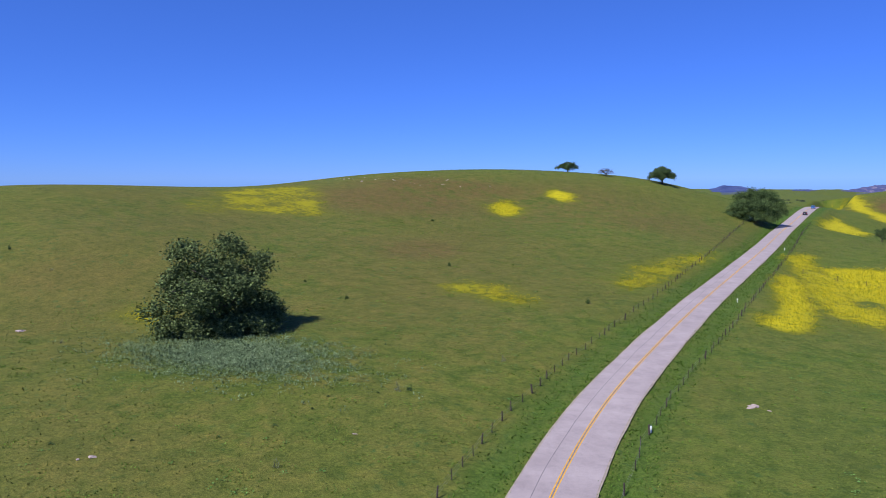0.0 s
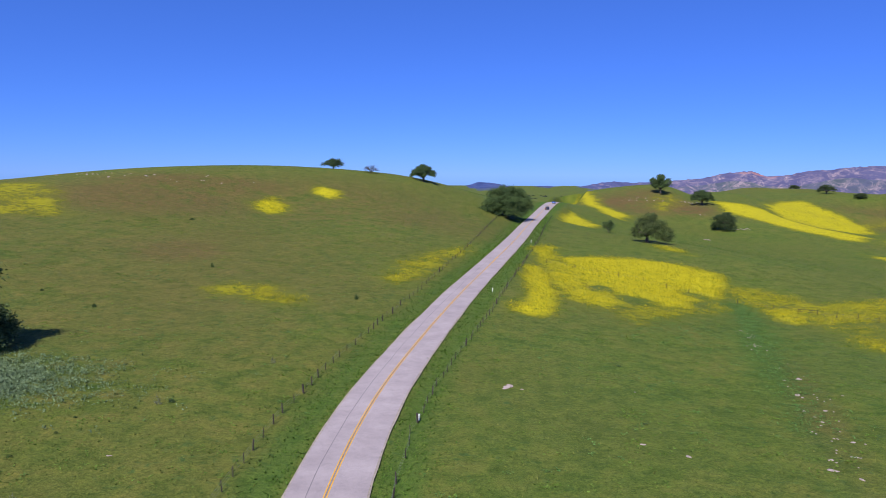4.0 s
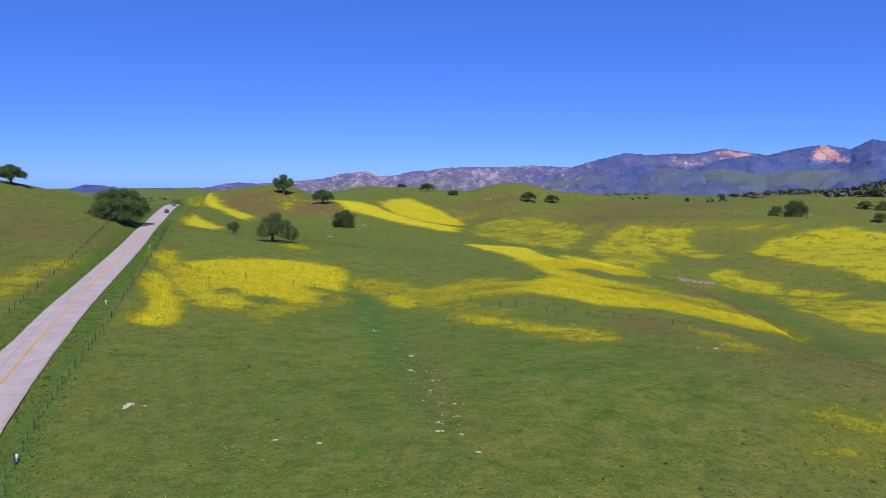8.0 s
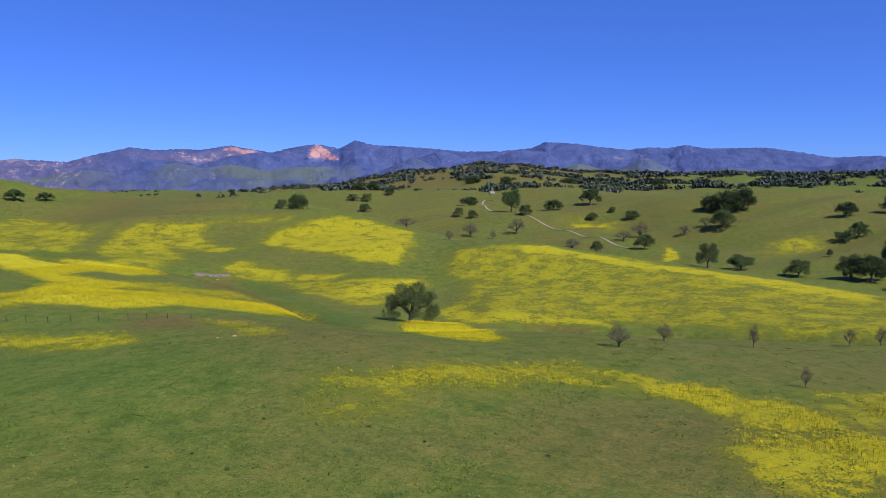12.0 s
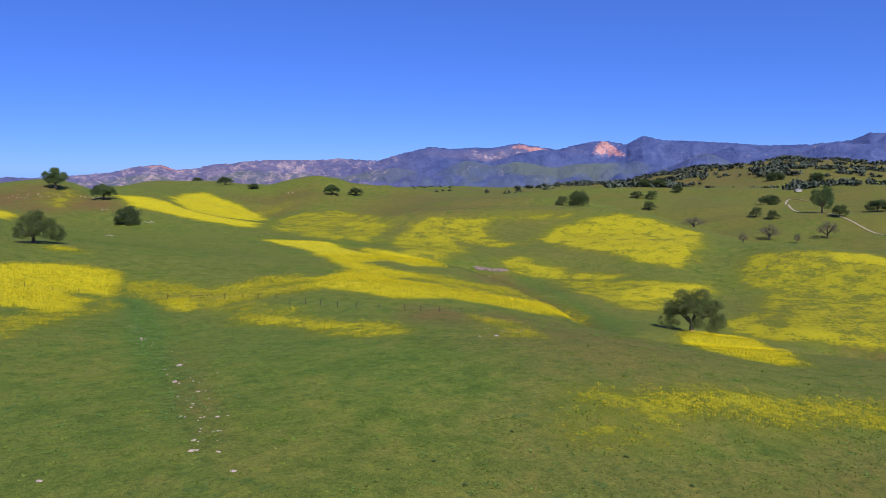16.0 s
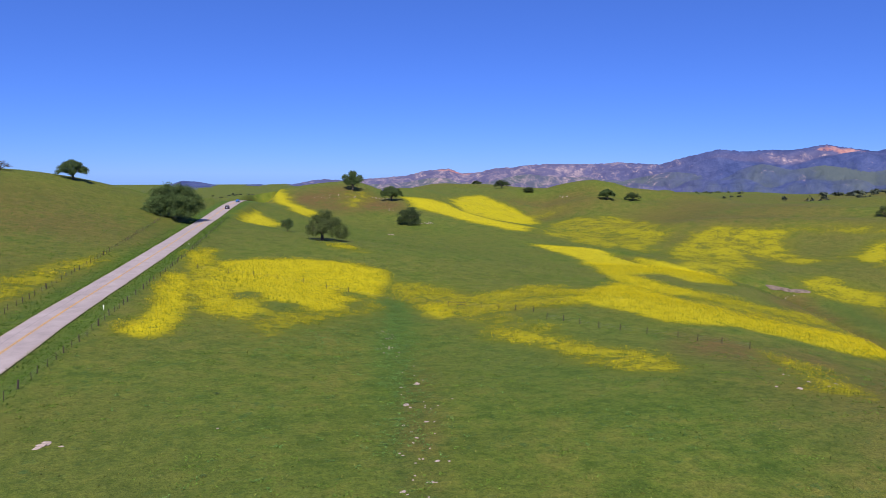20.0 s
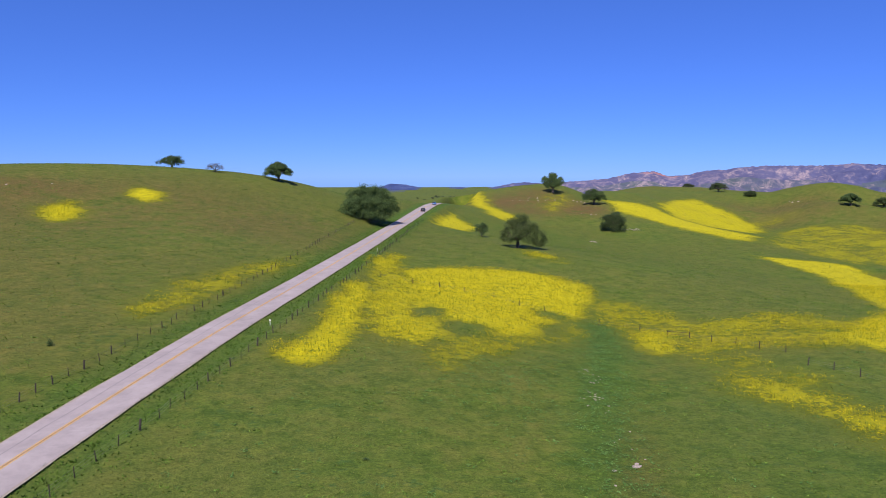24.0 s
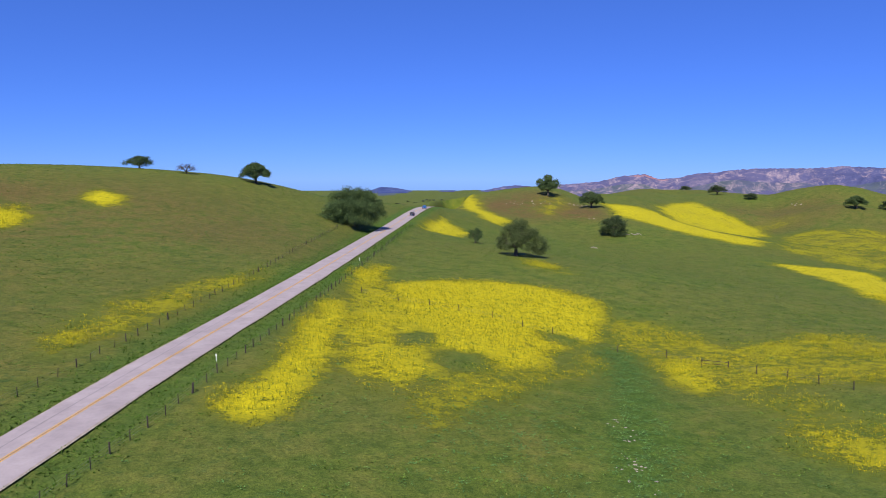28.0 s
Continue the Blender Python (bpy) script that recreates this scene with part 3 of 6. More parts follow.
def cover(x, y):
    """Shares of flowers, dry soil and lush grass."""
    out = np.zeros((len(x), 4))
    # ragged outlines
    x0, y0, k = x, y, np.clip(np.hypot(x, y) / 330.0, 0.15, 1.0) * 0.4
    x = x0 + k * (1.6 * np.sin(y0 / 2.9 + 1.7 * np.sin(x0 / 4.3)) + 2.6 * np.sin(y0 / 8.3 + 2.1 * np.sin(x0 / 11.0)) + 3.4 * np.sin(x0 / 21.0 + y0 / 17.0))
    y = y0 + k * (1.6 * np.sin(x0 / 3.3 + 1.9 * np.sin(y0 / 3.9)) + 2.6 * np.sin(x0 / 9.1 + 2.3 * np.sin(y0 / 10.0)) + 3.4 * np.sin(y0 / 23.0 - x0 / 15.0))
    for cx, cy, rx, ry, turn, s, layer in PATCHES:
        c, k = math.cos(turn), math.sin(turn)
        u, v = ((x - cx) * c + (y - cy) * k) / rx, (-(x - cx) * k + (y - cy) * c) / ry
        f = s * np.clip(1.55 - 1.2 * np.hypot(u, v), 0, 1)
        out[:, layer] = np.maximum(out[:, layer], f)
    for s, o, layer in sorted(STANDS, key=lambda q: q[0] < 0):
        soft = (1.8 + 0.014 * float(np.hypot(*o.mean(0)))) * (0.35 if s < 0 else 0.8 if s > 0.84 else 1.0)
        m = (x > o[:, 0].min() - soft) & (x < o[:, 0].max() + soft) & (y > o[:, 1].min() - soft) & (y < o[:, 1].max() + soft)
        px, py = x[m], y[m]
        inside, best = np.zeros(len(px), bool), np.full(len(px), 1e9)
        for (ax, ay), (bx, by) in zip(o, np.roll(o, -1, 0)):
            cross = (ay > py) != (by > py)
            inside ^= cross & (px < (bx - ax) * (py - ay) / (by - ay + 1e-9) + ax)
            t = np.clip(((px - ax) * (bx - ax) + (py - ay) * (by - ay)) / ((bx - ax) ** 2 + (by - ay) ** 2 + 1e-9), 0, 1)
            best = np.minimum(best, np.hypot(px - ax - t * (bx - ax), py - ay - t * (by - ay)))
        f = np.clip(0.62 + np.where(inside, best, -best) / soft * 0.62, 0, 1)
        out[m, layer] = np.maximum(out[m, layer], s * f) if s > 0 else out[m, layer] * (1 + s * f)
    x, y = x0, y0
    c = 0.6 * np.clip(1.3 - creek_near(x, y) / 5.0, 0, 1)
    out[:, 0] *= 1 - c
    out[:, 1] = np.maximum(out[:, 1], c)
    d, _ = road_near(x, y)
    out[:, 2] = np.maximum(out[:, 2], 0.95 * np.clip(1.3 - np.abs(d - 5.8) / 2.4, 0, 1))
    return out


def sheet_axis(start, end, step, far=4900.0, grow=1.045):
    """Coordinates at an even step from start to end, and ever wider apart beyond."""
    core = list(np.arange(start, end, step))
    low, high = [start], [core[-1]]
    d = step
    while high[-1] < far:
        d *= grow
        high.append(high[-1] + d)
    d = step
    while low[-1] > -far:
        d *= grow
        low.append(low[-1] - d)
    return np.array(low[:0:-1] + core + high[1:])


gx, gy = sheet_axis(-130.0, 400.0, 1.5), sheet_axis(-50.0, 420.0, 1.5)
NX, NY = len(gx), len(gy)
XX, YY = [a.ravel() for a in np.meshgrid(gx, gy)]
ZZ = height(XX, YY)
quads = [(j * NX + i, j * NX + i + 1, (j + 1) * NX + i + 1, (j + 1) * NX + i) for j in range(NY - 1) for i in range(NX - 1)]
me = bpy.data.meshes.new("ground")
me.from_pydata(np.stack([XX, YY, ZZ], 1).tolist(), [], quads)
att = me.color_attributes.new("cover", "FLOAT_COLOR", "POINT")
att.data.foreach_set("color", cover(XX, YY).astype(np.float32).ravel())
me.polygons.foreach_set("use_smooth", np.ones(len(quads), bool))
me.materials.append(MEADOW)
ground = tagged(new("ground", me), "rolling green grassland with stands of yellow wild mustard", "ground", kind="structure")


# ---- the road ----
def ribbon(name, offset, width, lift, mat, line=None, zs=None):
    line = road_line if line is None else line
    zs = road_z if zs is None else zs
    t = np.gradient(line, axis=0)
    t /= np.linalg.norm(t, axis=1)[:, None]
    side = np.stack([t[:, 1], -t[:, 0]], 1)
    verts, faces = [], []
    for k, s in enumerate((-0.5, 0.5)):
        p = line + side * (offset + s * width)
        verts += [(x, y, z + lift) for (x, y), z in zip(p, zs)]
    n = len(line)
    faces = [(i, i + n, i + n + 1, i + 1) for i in range(n - 1)]
    m = bpy.data.meshes.new(name)
    m.from_pydata(verts, [], faces)
    m.polygons.foreach_set("use_smooth", np.ones(len(faces), bool))
    m.materials.append(mat)
    return new(name, m)


road = tagged(ribbon("road", 0, 6.7, 0.0, ASPHALT), "narrow sun-bleached grey asphalt country road", "road", kind="structure")

GRAVEL = plain("roadside_gravel", (0.3, 0.25, 0.2), 0.95, vary=0.35, scale=1.2)
CRACK = plain("tar_seam", (0.19, 0.165, 0.175), 0.85, vary=0.3, scale=2.0)


def ragged(base, amount, step, seed):
    """Widths that wander along the road like a worn edge."""
    rng = np.random.default_rng(seed)
    n = len(road_line)
    return base + np.convolve(rng.normal(0, amount, n + 4), np.ones(step) / step, "same")[:n]


def seam(name, start, end, off, width, mat, label, lift=0.008, wander=0.0, seed=1):
    """A strip along a stretch of the road, off metres from its middle."""
    k = [i for i, (x, y) in enumerate(road_line) if start <= y <= end]
    line, zs = road_line[k], road_z[k]
    o = ragged(off, wander, 3, seed)[k] if wander else np.full(len(k), off)
    t = np.gradient(line, axis=0)
    t /= np.linalg.norm(t, axis=1)[:, None]
    side = np.stack([t[:, 1], -t[:, 0]], 1)
    verts = []
    for s in (-0.5, 0.5):
        p = line + side * (o[:, None] + s * width)
        verts += [(x, y, z + lift) for (x, y), z in zip(p, zs)]
    n = len(k)
    m = mesh_strip(name, verts, [(i, i + n, i + n + 1, i + 1) for i in range(n - 1)], mat)
    ob = new(name, m)
    ob.parent = road
    return tagged(ob, label)


def mesh_strip(name, verts, faces, mat):
    m = bpy.data.meshes.new(name)
    m.from_pydata(verts, [], faces)
    m.materials.append(mat)
    return m


for off in (-0.13, 0.13):
    seam("centre_line", -60, 430, off, 0.11, LINE, "yellow painted centre line")
seam("centre_gap", -60, 430, 0.0, 0.13, CRACK, "dark strip between the painted lines", lift=0.006)
seam("tar_seam", -60, 200, -1.7, 0.07, CRACK, "dark tar-filled crack", wander=0.15, seed=5)
seam("gravel_edge", -60, 430, 3.42, 0.36, GRAVEL, "pale gravel edge", lift=-0.02, wander=0.09, seed=3)
seam("gravel_edge", -60, 430, -3.4, 0.32, GRAVEL, "pale gravel edge", lift=-0.02, wander=0.09, seed=4)

# ---- mountains on the horizon ----
def hazed_mountain_material():
    m, nt, b = material("mountain", 0.95, 0.0, 0.05)
    lay = nt.nodes.new("ShaderNodeAttribute")
    lay.attribute_name = "lay"
    p = lay.outputs["Vector"]
    wide, mid, fine = noise_node(nt, 0.0022, 6, 0.65, p), noise_node(nt, 0.011, 9, 0.78, p, 0.6), noise_node(nt, 0.06, 4, 0.75, p)
    scar = noise_node(nt, 0.0085, 9, 0.8, p, 1.4)
    crag = noise_node(nt, 0.024, 6, 0.8, p, 0.8)
    # distance haze is painted in: its blue is part of the slope colours
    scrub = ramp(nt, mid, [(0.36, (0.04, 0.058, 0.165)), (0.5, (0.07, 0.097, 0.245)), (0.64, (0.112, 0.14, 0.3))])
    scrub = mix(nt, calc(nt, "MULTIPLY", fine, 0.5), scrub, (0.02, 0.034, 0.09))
    att = nt.nodes.new("ShaderNodeAttribute")
    att.attribute_name = "cover"
    sep = nt.nodes.new("ShaderNodeSeparateColor")
    nt.links.new(att.outputs["Color"], sep.inputs[0])
    red, low, stony = sep.outputs
    scrub = mix(nt, calc(nt, "MULTIPLY", stony, calc(nt, "MULTIPLY", mid, 1.15), True), scrub, (0.15, 0.125, 0.2))
    # grey-green foothills; ridges behind keep more of the painted haze blue
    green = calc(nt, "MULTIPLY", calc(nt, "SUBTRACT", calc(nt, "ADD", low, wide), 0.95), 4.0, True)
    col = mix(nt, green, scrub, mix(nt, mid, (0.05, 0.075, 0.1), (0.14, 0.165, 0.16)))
    # pale scars of bare rock
    bare = calc(nt, "MULTIPLY", calc(nt, "SUBTRACT", calc(nt, "ADD", calc(nt, "MULTIPLY", stony, 0.13), scar), 0.6), 9.0, True)
    bare = calc(nt, "MULTIPLY", bare, calc(nt, "MULTIPLY", calc(nt, "SUBTRACT", crag, 0.36), 5.0, True))
    col = mix(nt, bare, col, ramp(nt, fine, [(0.3, (0.3, 0.225, 0.27)), (0.7, (0.48, 0.37, 0.37))]))
    # red rock
    rust = calc(nt, "MULTIPLY", calc(nt, "SUBTRACT", calc(nt, "ADD", red, calc(nt, "MULTIPLY", crag, 1.3)), 1.05), 4.5, True)
    col = mix(nt, rust, col, ramp(nt, mid, [(0.38, (0.29, 0.125, 0.14)), (0.6, (0.48, 0.27, 0.25))]))
    nt.links.new(col, b.inputs["Base Color"])
    bump(nt, b, calc(nt, "ADD", mid, calc(nt, "MULTIPLY", crag, 0.6)), 0.8, 16.0)
    return m


HAZED_MOUNTAIN = hazed_mountain_material()
SKYLINE = [(-4.29, -0.95), (-3.15, -0.58), (-2.11, -0.63), (-1.10, -0.81), (0.26, -1.03), (1.41, -0.89), (2.54, -0.85), (3.91, -0.98), (5.27, -0.84), (6.62, -0.56), (7.52, -0.47), (9.08, -0.56), (11.94, -0.37), (14.10, -0.18), (15.58, 0.21), (17.46, 0.39), (18.50, -0.00), (19.92, 0.09), (21.30, 0.43), (22.67, 0.47), (23.43, 0.63), (25.31, 0.75)]
SKYLINE += [(29.17, 0.74), (30.75, 0.87), (33.86, 0.68), (35.60, 1.21), (38.09, 1.80), (39.87, 1.61), (41.53, 1.73), (42.96, 1.67), (45.14, 2.06), (45.92, 1.88), (48.23, 1.52), (49.70, 1.91), (51.14, 2.16), (52.22, 2.14), (53.44, 1.87), (54.71, 2.54), (56.15, 2.18), (58.40, 2.08), (60.63, 1.93), (63.28, 1.69), (66.29, 1.71), (68.81, 1.95), (69.90, 2.44), (72.45, 2.28), (74.03, 2.04), (76.33, 1.80), (77.81, 1.98), (79.26, 1.91), (80.48, 2.13), (82.04, 1.86), (86.15, 1.88), (88.31, 1.52), (90.44, 1.12), (93.32, 1.24), (95.36, 0.56), (97.70, 0.35), (100.33, 0.23), (101.77, 0.47), (103.90, 0.11), (106.20, -0.19)]
SKYLINE = np.array([(-60.0, -1.6), (-12.0, -1.6)] + SKYLINE + [(125.0, -0.2), (150.0, -0.2)])
SKYLINE = SKYLINE[np.argsort(SKYLINE[:, 0])]


def mountains(name, az0, az1, label):
    """Ridges and spurs that climb from the plain to the skyline."""
    n_az, n_r = int((az1 - az0) / 0.09), 66
    az = np.linspace(az0, az1, n_az)
    rr = np.linspace(0, 1, n_r)
    top = np.interp(az, SKYLINE[:, 0], SKYLINE[:, 1])
    verts, tint, across = [], [], []
    for j, u in enumerate(rr):
        r = 3000 + 1750 * u
        for i, a in enumerate(az):
            q = radians(a)
            x, y = r * math.sin(q), r * math.cos(q)
            crest = 25 + 4750 * math.tan(radians(top[i]))
            foot = -62.0
            spur = noise.ridged_multi_fractal((a / 3.0 + 0.6 * noise.noise((a / 2.6, u * 2.2, 5.0)), u * 2.2, 2.0), 1.0, 2.2, 4, 1.0, 2.0) * 0.5
            knob = noise.fractal((x / 300, y / 300, 6.0), 1.0, 2.0, 5)
            w = 4 * u * (1 - u)
            # ridges one behind the other, each with its own crest
            rise, front = 0.0, 3
            for k, (at, part_up, wave) in enumerate(((0.2, 0.24, 2.4), (0.46, 0.46, 3.6), (0.72, 0.7, 5.0), (1.0, 1.0, 0.0))):
                peak = part_up * (1 + 0.75 * noise.noise((a / wave, 0.0, 11.0 + k))) if wave else 1.0
                v = (at - u) / 0.5 if u < at else (u - at) / 0.3
                h = peak * (1 - min(1.0, v) ** 1.15 * (1.0 + 0.5 * (0.5 - spur)))
                if h > rise:
                    rise, front = h, k
            z = foot + (crest - foot) * rise + 11 * knob * w - (160 if j == 0 else 0)
            lim = 25 + r * math.tan(radians(top[i]))
            if u < 0.995:
                z = min(z, lim - (1 - u) * 36)
            else:
                z += 5 * noise.noise((a * 3.1, 0.0, 3.0)) + 4 * noise.noise((a * 9.0, 0.0, 3.0)) + 2.5 * noise.noise((a * 27.0, 0.0, 7.0))
            verts.append((x, y, z))
            across.append((q * 4750, 1.15 * z, 300 * u))
            # red peak, red crest, and the stony range behind the yellow hill
            e = (z - foot) / (crest - foot)
            cone = max(0.0, 1 - (abs(a - 51.7 - 1.6 * (1 - e)) / (0.35 + 5.0 * (1 - e))) ** 2) ** 0.5 * max(0.0, min(1.0, (e - 0.5) * 5))
            crest_red = max(0.0, 1 - (((a - 46.2) / 2.0) ** 2 + ((u - 0.93) / 0.07) ** 2)) ** 0.5
            small = max(0.0, 1 - (((a - 18.0) / 1.8) ** 2 + ((u - 0.95) / 0.06) ** 2)) ** 0.5
            red = max(0.62 * cone, 0.66 * crest_red, 0.6 * small)
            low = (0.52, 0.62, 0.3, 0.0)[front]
            stony = max(max(0.0, 1 - ((a - 20.0) / 19.0) ** 2), 0.8 * max(0.0, 1 - ((a - 43.0) / 8.0) ** 2) * max(0.0, 1 - ((u - 0.82) / 0.16) ** 2))
            tint.append((red, low, stony, 1))
    faces = [(j * n_az + i, j * n_az + i + 1, (j + 1) * n_az + i + 1, (j + 1) * n_az + i) for j in range(n_r - 1) for i in range(n_az - 1)]
    m = bpy.data.meshes.new(name)
    m.from_pydata(verts, [], faces)
    c = m.color_attributes.new("cover", "FLOAT_COLOR", "POINT")
    c.data.foreach_set("color", np.array(tint, np.float32).ravel())
    lay = m.attributes.new("lay", "FLOAT_VECTOR", "POINT")
    lay.data.foreach_set("vector", np.array(across, np.float32).ravel())
    m.polygons.foreach_set("use_smooth", np.ones(len(faces), bool))
    m.materials.append(HAZED_MOUNTAIN)
    return tagged(new(name, m), label, "mountain", kind="structure")


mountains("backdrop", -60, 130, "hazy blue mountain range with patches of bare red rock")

# ---- helpers for things ----
def part(name, bm, mat, parent, label="", smooth=False):
    """Links a bmesh as one mesh object under a thing or a part."""
    m = bpy.data.meshes.new(name)
    bm.to_mesh(m)
    bm.free()
    m.materials.append(mat)
    if smooth:
        m.polygons.foreach_set("use_smooth", np.ones(len(m.polygons), bool))
    ob = new(name, m)
    ob.parent = parent
    return tagged(ob, label)


def mesh_of(name, verts, faces, mat, smooth=False):
    m = bpy.data.meshes.new(name)
    m.from_pydata(verts, [], faces)
    m.materials.append(mat)
    if smooth:
        m.polygons.foreach_set("use_smooth", np.ones(len(m.polygons), bool))
    return m


def thing(name, x, y, label, category, group="", turn=0.0, size=1.0, sink=0.0):
    e = new(name)
    e.location = (x, y, ground_z(x, y) - sink)
    e.rotation_euler = (0, 0, turn)
    e.scale = (size, size, size)
    return tagged(e, label, category, group)


# ---- oaks ----
def leaf_material(name, dark, light):
    m, nt, b = material(name, 0.75, 0.0, 0.08)
    g = nt.nodes.new("ShaderNodeNewGeometry")
    r = ramp(nt, g.outputs["Random Per Island"], [(0.0, dark), (0.75, light), (1.0, tuple(min(1, c * 1.5) for c in light))])
    big = noise_node(nt, 0.35, 3, 0.6, coords(nt))
    col = mix(nt, 0.6, r, ramp(nt, big, [(0.35, (0.6, 0.65, 0.6)), (0.65, (1.15, 1.12, 1.0))]), "MULTIPLY")
    nt.links.new(col, b.inputs["Base Color"])
    return m


LEAF = leaf_material("oak_leaves", (0.036, 0.062, 0.024), (0.095, 0.142, 0.054))
LEAF_GREAT = leaf_material("great_oak_leaves", (0.042, 0.066, 0.026), (0.112, 0.148, 0.06))
LEAF_DARK = leaf_material("dark_oak_leaves", (0.028, 0.046, 0.02), (0.072, 0.1, 0.043))
LEAF_PALE = leaf_material("young_oak_leaves", (0.042, 0.066, 0.023), (0.105, 0.132, 0.052))
LEAF_GREY = leaf_material("grey_twigs", (0.07, 0.06, 0.05), (0.13, 0.115, 0.095))
LEAF_SAGE = leaf_material("sage_leaves", (0.085, 0.13, 0.062), (0.15, 0.2, 0.112))
LEAF_DRY = leaf_material("dry_thistle", (0.11, 0.12, 0.075), (0.19, 0.2, 0.13))
# far leaves carry distance haze in their colour: paler, greyer, bluer
LEAF_HAZED = leaf_material("hazed_oak_leaves", (0.046, 0.061, 0.051), (0.074, 0.09, 0.072))
BARK = plain("oak_bark", (0.085, 0.07, 0.058), 0.95, vary=0.5, scale=4.0)


def limb(verts, faces, points, radii, sides=6):
    """A tapered tube through the points."""
    base = len(verts)
    for k, (p, r) in enumerate(zip(points, radii)):
        d = (points[min(k + 1, len(points) - 1)] - points[max(k - 1, 0)]).normalized()
        u = d.orthogonal().normalized()
        v = d.cross(u)
        for s in range(sides):
            a = 2 * math.pi * s / sides
            verts.append(tuple(p + (u * math.cos(a) + v * math.sin(a)) * r))
    for k in range(len(points) - 1):
        for s in range(sides):
            a, b = base + k * sides + s, base + k * sides + (s + 1) % sides
            faces.append((a, b, b + sides, a + sides))


def oak_meshes(seed, high, wide, clumps, leaves, leaf, low=0.12, lean=0.0, flat=0.8, gap=0.0, trunk_r=0.0, twig=False, skirt=0, shape=None):
    """Trunk with spreading limbs, and a crown of leaf tufts round the limb ends. high and wide in metres."""
    rng = random.Random(seed)
    verts, faces, ends = [], [], []
    r0 = trunk_r or 0.035 * wide
    fork = Vector((lean * high * 0.2, 0, high * 0.22))
    limb(verts, faces, [Vector((0, 0, -0.6)), Vector((0, 0, 0.1)), fork * 0.55, fork], [r0 * 1.5, r0 * 1.15, r0 * 0.9, r0 * 0.8], 8)
    n_limb = 9
    for i in range(n_limb):
        a = 2 * math.pi * (i + rng.uniform(-0.3, 0.3)) / n_limb
        up = rng.uniform(0.15, 1.0)
        tip = Vector((math.cos(a) * wide * 0.42 * (1.15 - up * 0.6) + lean * high * 0.4, math.sin(a) * wide * 0.42 * (1.15 - up * 0.6), high * (0.3 + 0.55 * up)))
        if shape:
            tip = fork.lerp(tip, 0.66)
        mid = fork.lerp(tip, 0.5) + Vector((rng.uniform(-1, 1), rng.uniform(-1, 1), rng.uniform(0.3, 1.2))) * high * 0.05
        limb(verts, faces, [fork * 0.9, mid, tip], [r0 * 0.55, r0 * 0.32, r0 * 0.1], 6)
        ends.append(tip)
        for _ in range(4 if not twig else 9):
            q = mid.lerp(tip, rng.uniform(0.1, 0.9))
            e = q + Vector((rng.gauss(0, 1), rng.gauss(0, 1), rng.gauss(0.35, 0.6))).normalized() * wide * rng.uniform(0.1, 0.2)
            limb(verts, faces, [q, q.lerp(e, 0.5) + Vector((0, 0, 0.02 * high)), e], [r0 * 0.18, r0 * 0.11, r0 * 0.04], 4)
            ends.append(e)
    trunk = mesh_of("trunk", verts, faces, BARK, True)
    lv = []
    # lobes of foliage of uneven size make the outline; gap leaves holes between them
    lobes = []
    for i in range(rng.randint(9, 12)):
        a = 2.399 * i + rng.uniform(-0.5, 0.5)
        up = (i + 0.5) / 11.0
        reach = wide * (0.36 - 0.2 * up ** 1.6) * rng.uniform(0.75, 1.15)
        r = wide * rng.uniform(0.15, 0.23) * (1.0 - 0.25 * gap)
        z = high * (low + 0.08) + r * 0.6 * flat + (high * (0.92 - low) - r * 1.3) * up
        lobes.append((Vector((math.cos(a) * reach + lean * z, math.sin(a) * reach, z)), r))
    for i in range(skirt):
        a = 2 * math.pi * (i + rng.uniform(-0.3, 0.3)) / skirt
        reach = wide * rng.uniform(0.3, 0.4)
        lobes.append((Vector((math.cos(a) * reach, math.sin(a) * reach, high * rng.uniform(0.12, 0.24))), wide * rng.uniform(0.11, 0.16)))
    lobes.append((Vector((rng.uniform(-0.1, 0.1) * wide + lean * high * 0.6, rng.uniform(-0.1, 0.1) * wide, high * 0.8)), high * 0.17))
    if shape:
        lobes = [(Vector((x * wide, y * wide, z * high)), r * wide) for x, y, z, r in shape]
    centres = []
    for _ in range(clumps):
        if rng.random() < (0.04 if shape else 0.22):
            c = rng.choice(ends) + Vector((rng.gauss(0, 0.04) * wide, rng.gauss(0, 0.04) * wide, rng.gauss(0, 0.03) * high))
        else:
            o, r = rng.choices(lobes, [b * b for _, b in lobes])[0]
            d = Vector((rng.gauss(0, 1), rng.gauss(0, 1), rng.gauss(0.25, 1))).normalized()
            lump = 0.85 + 0.4 * noise.noise(d * 2.3 + o)
            c = o + Vector((d.x, d.y, d.z * 0.8)) * r * lump * rng.uniform(0.45, 1.0) ** 0.5
        c.z = max(c.z, high * low * rng.uniform(0.8, 1.5) + 0.1)
        centres.append(c)
    size = wide * (0.038 if shape else 0.05)
    for c in centres:
        for _ in range(leaves):
            o = Vector((rng.gauss(0, 1), rng.gauss(0, 1), rng.gauss(0, 0.75))) * size * 0.75
            p = c + o
            u = Vector((rng.gauss(0, 1), rng.gauss(0, 1), rng.gauss(0, 0.6))).normalized()
            v = u.orthogonal().normalized()
            v = (v * math.cos(6.28 * rng.random()) + u.cross(v) * math.sin(6.28 * rng.random())).normalized()
            s = leaf * rng.uniform(0.6, 1.3)
            lv += [tuple(p - u * s), tuple(p + v * s * 0.55), tuple(p + u * s), tuple(p - v * s * 0.55)]
    lf = [(i, i + 1, i + 2, i + 3) for i in range(0, len(lv), 4)]
    return trunk, lv, lf


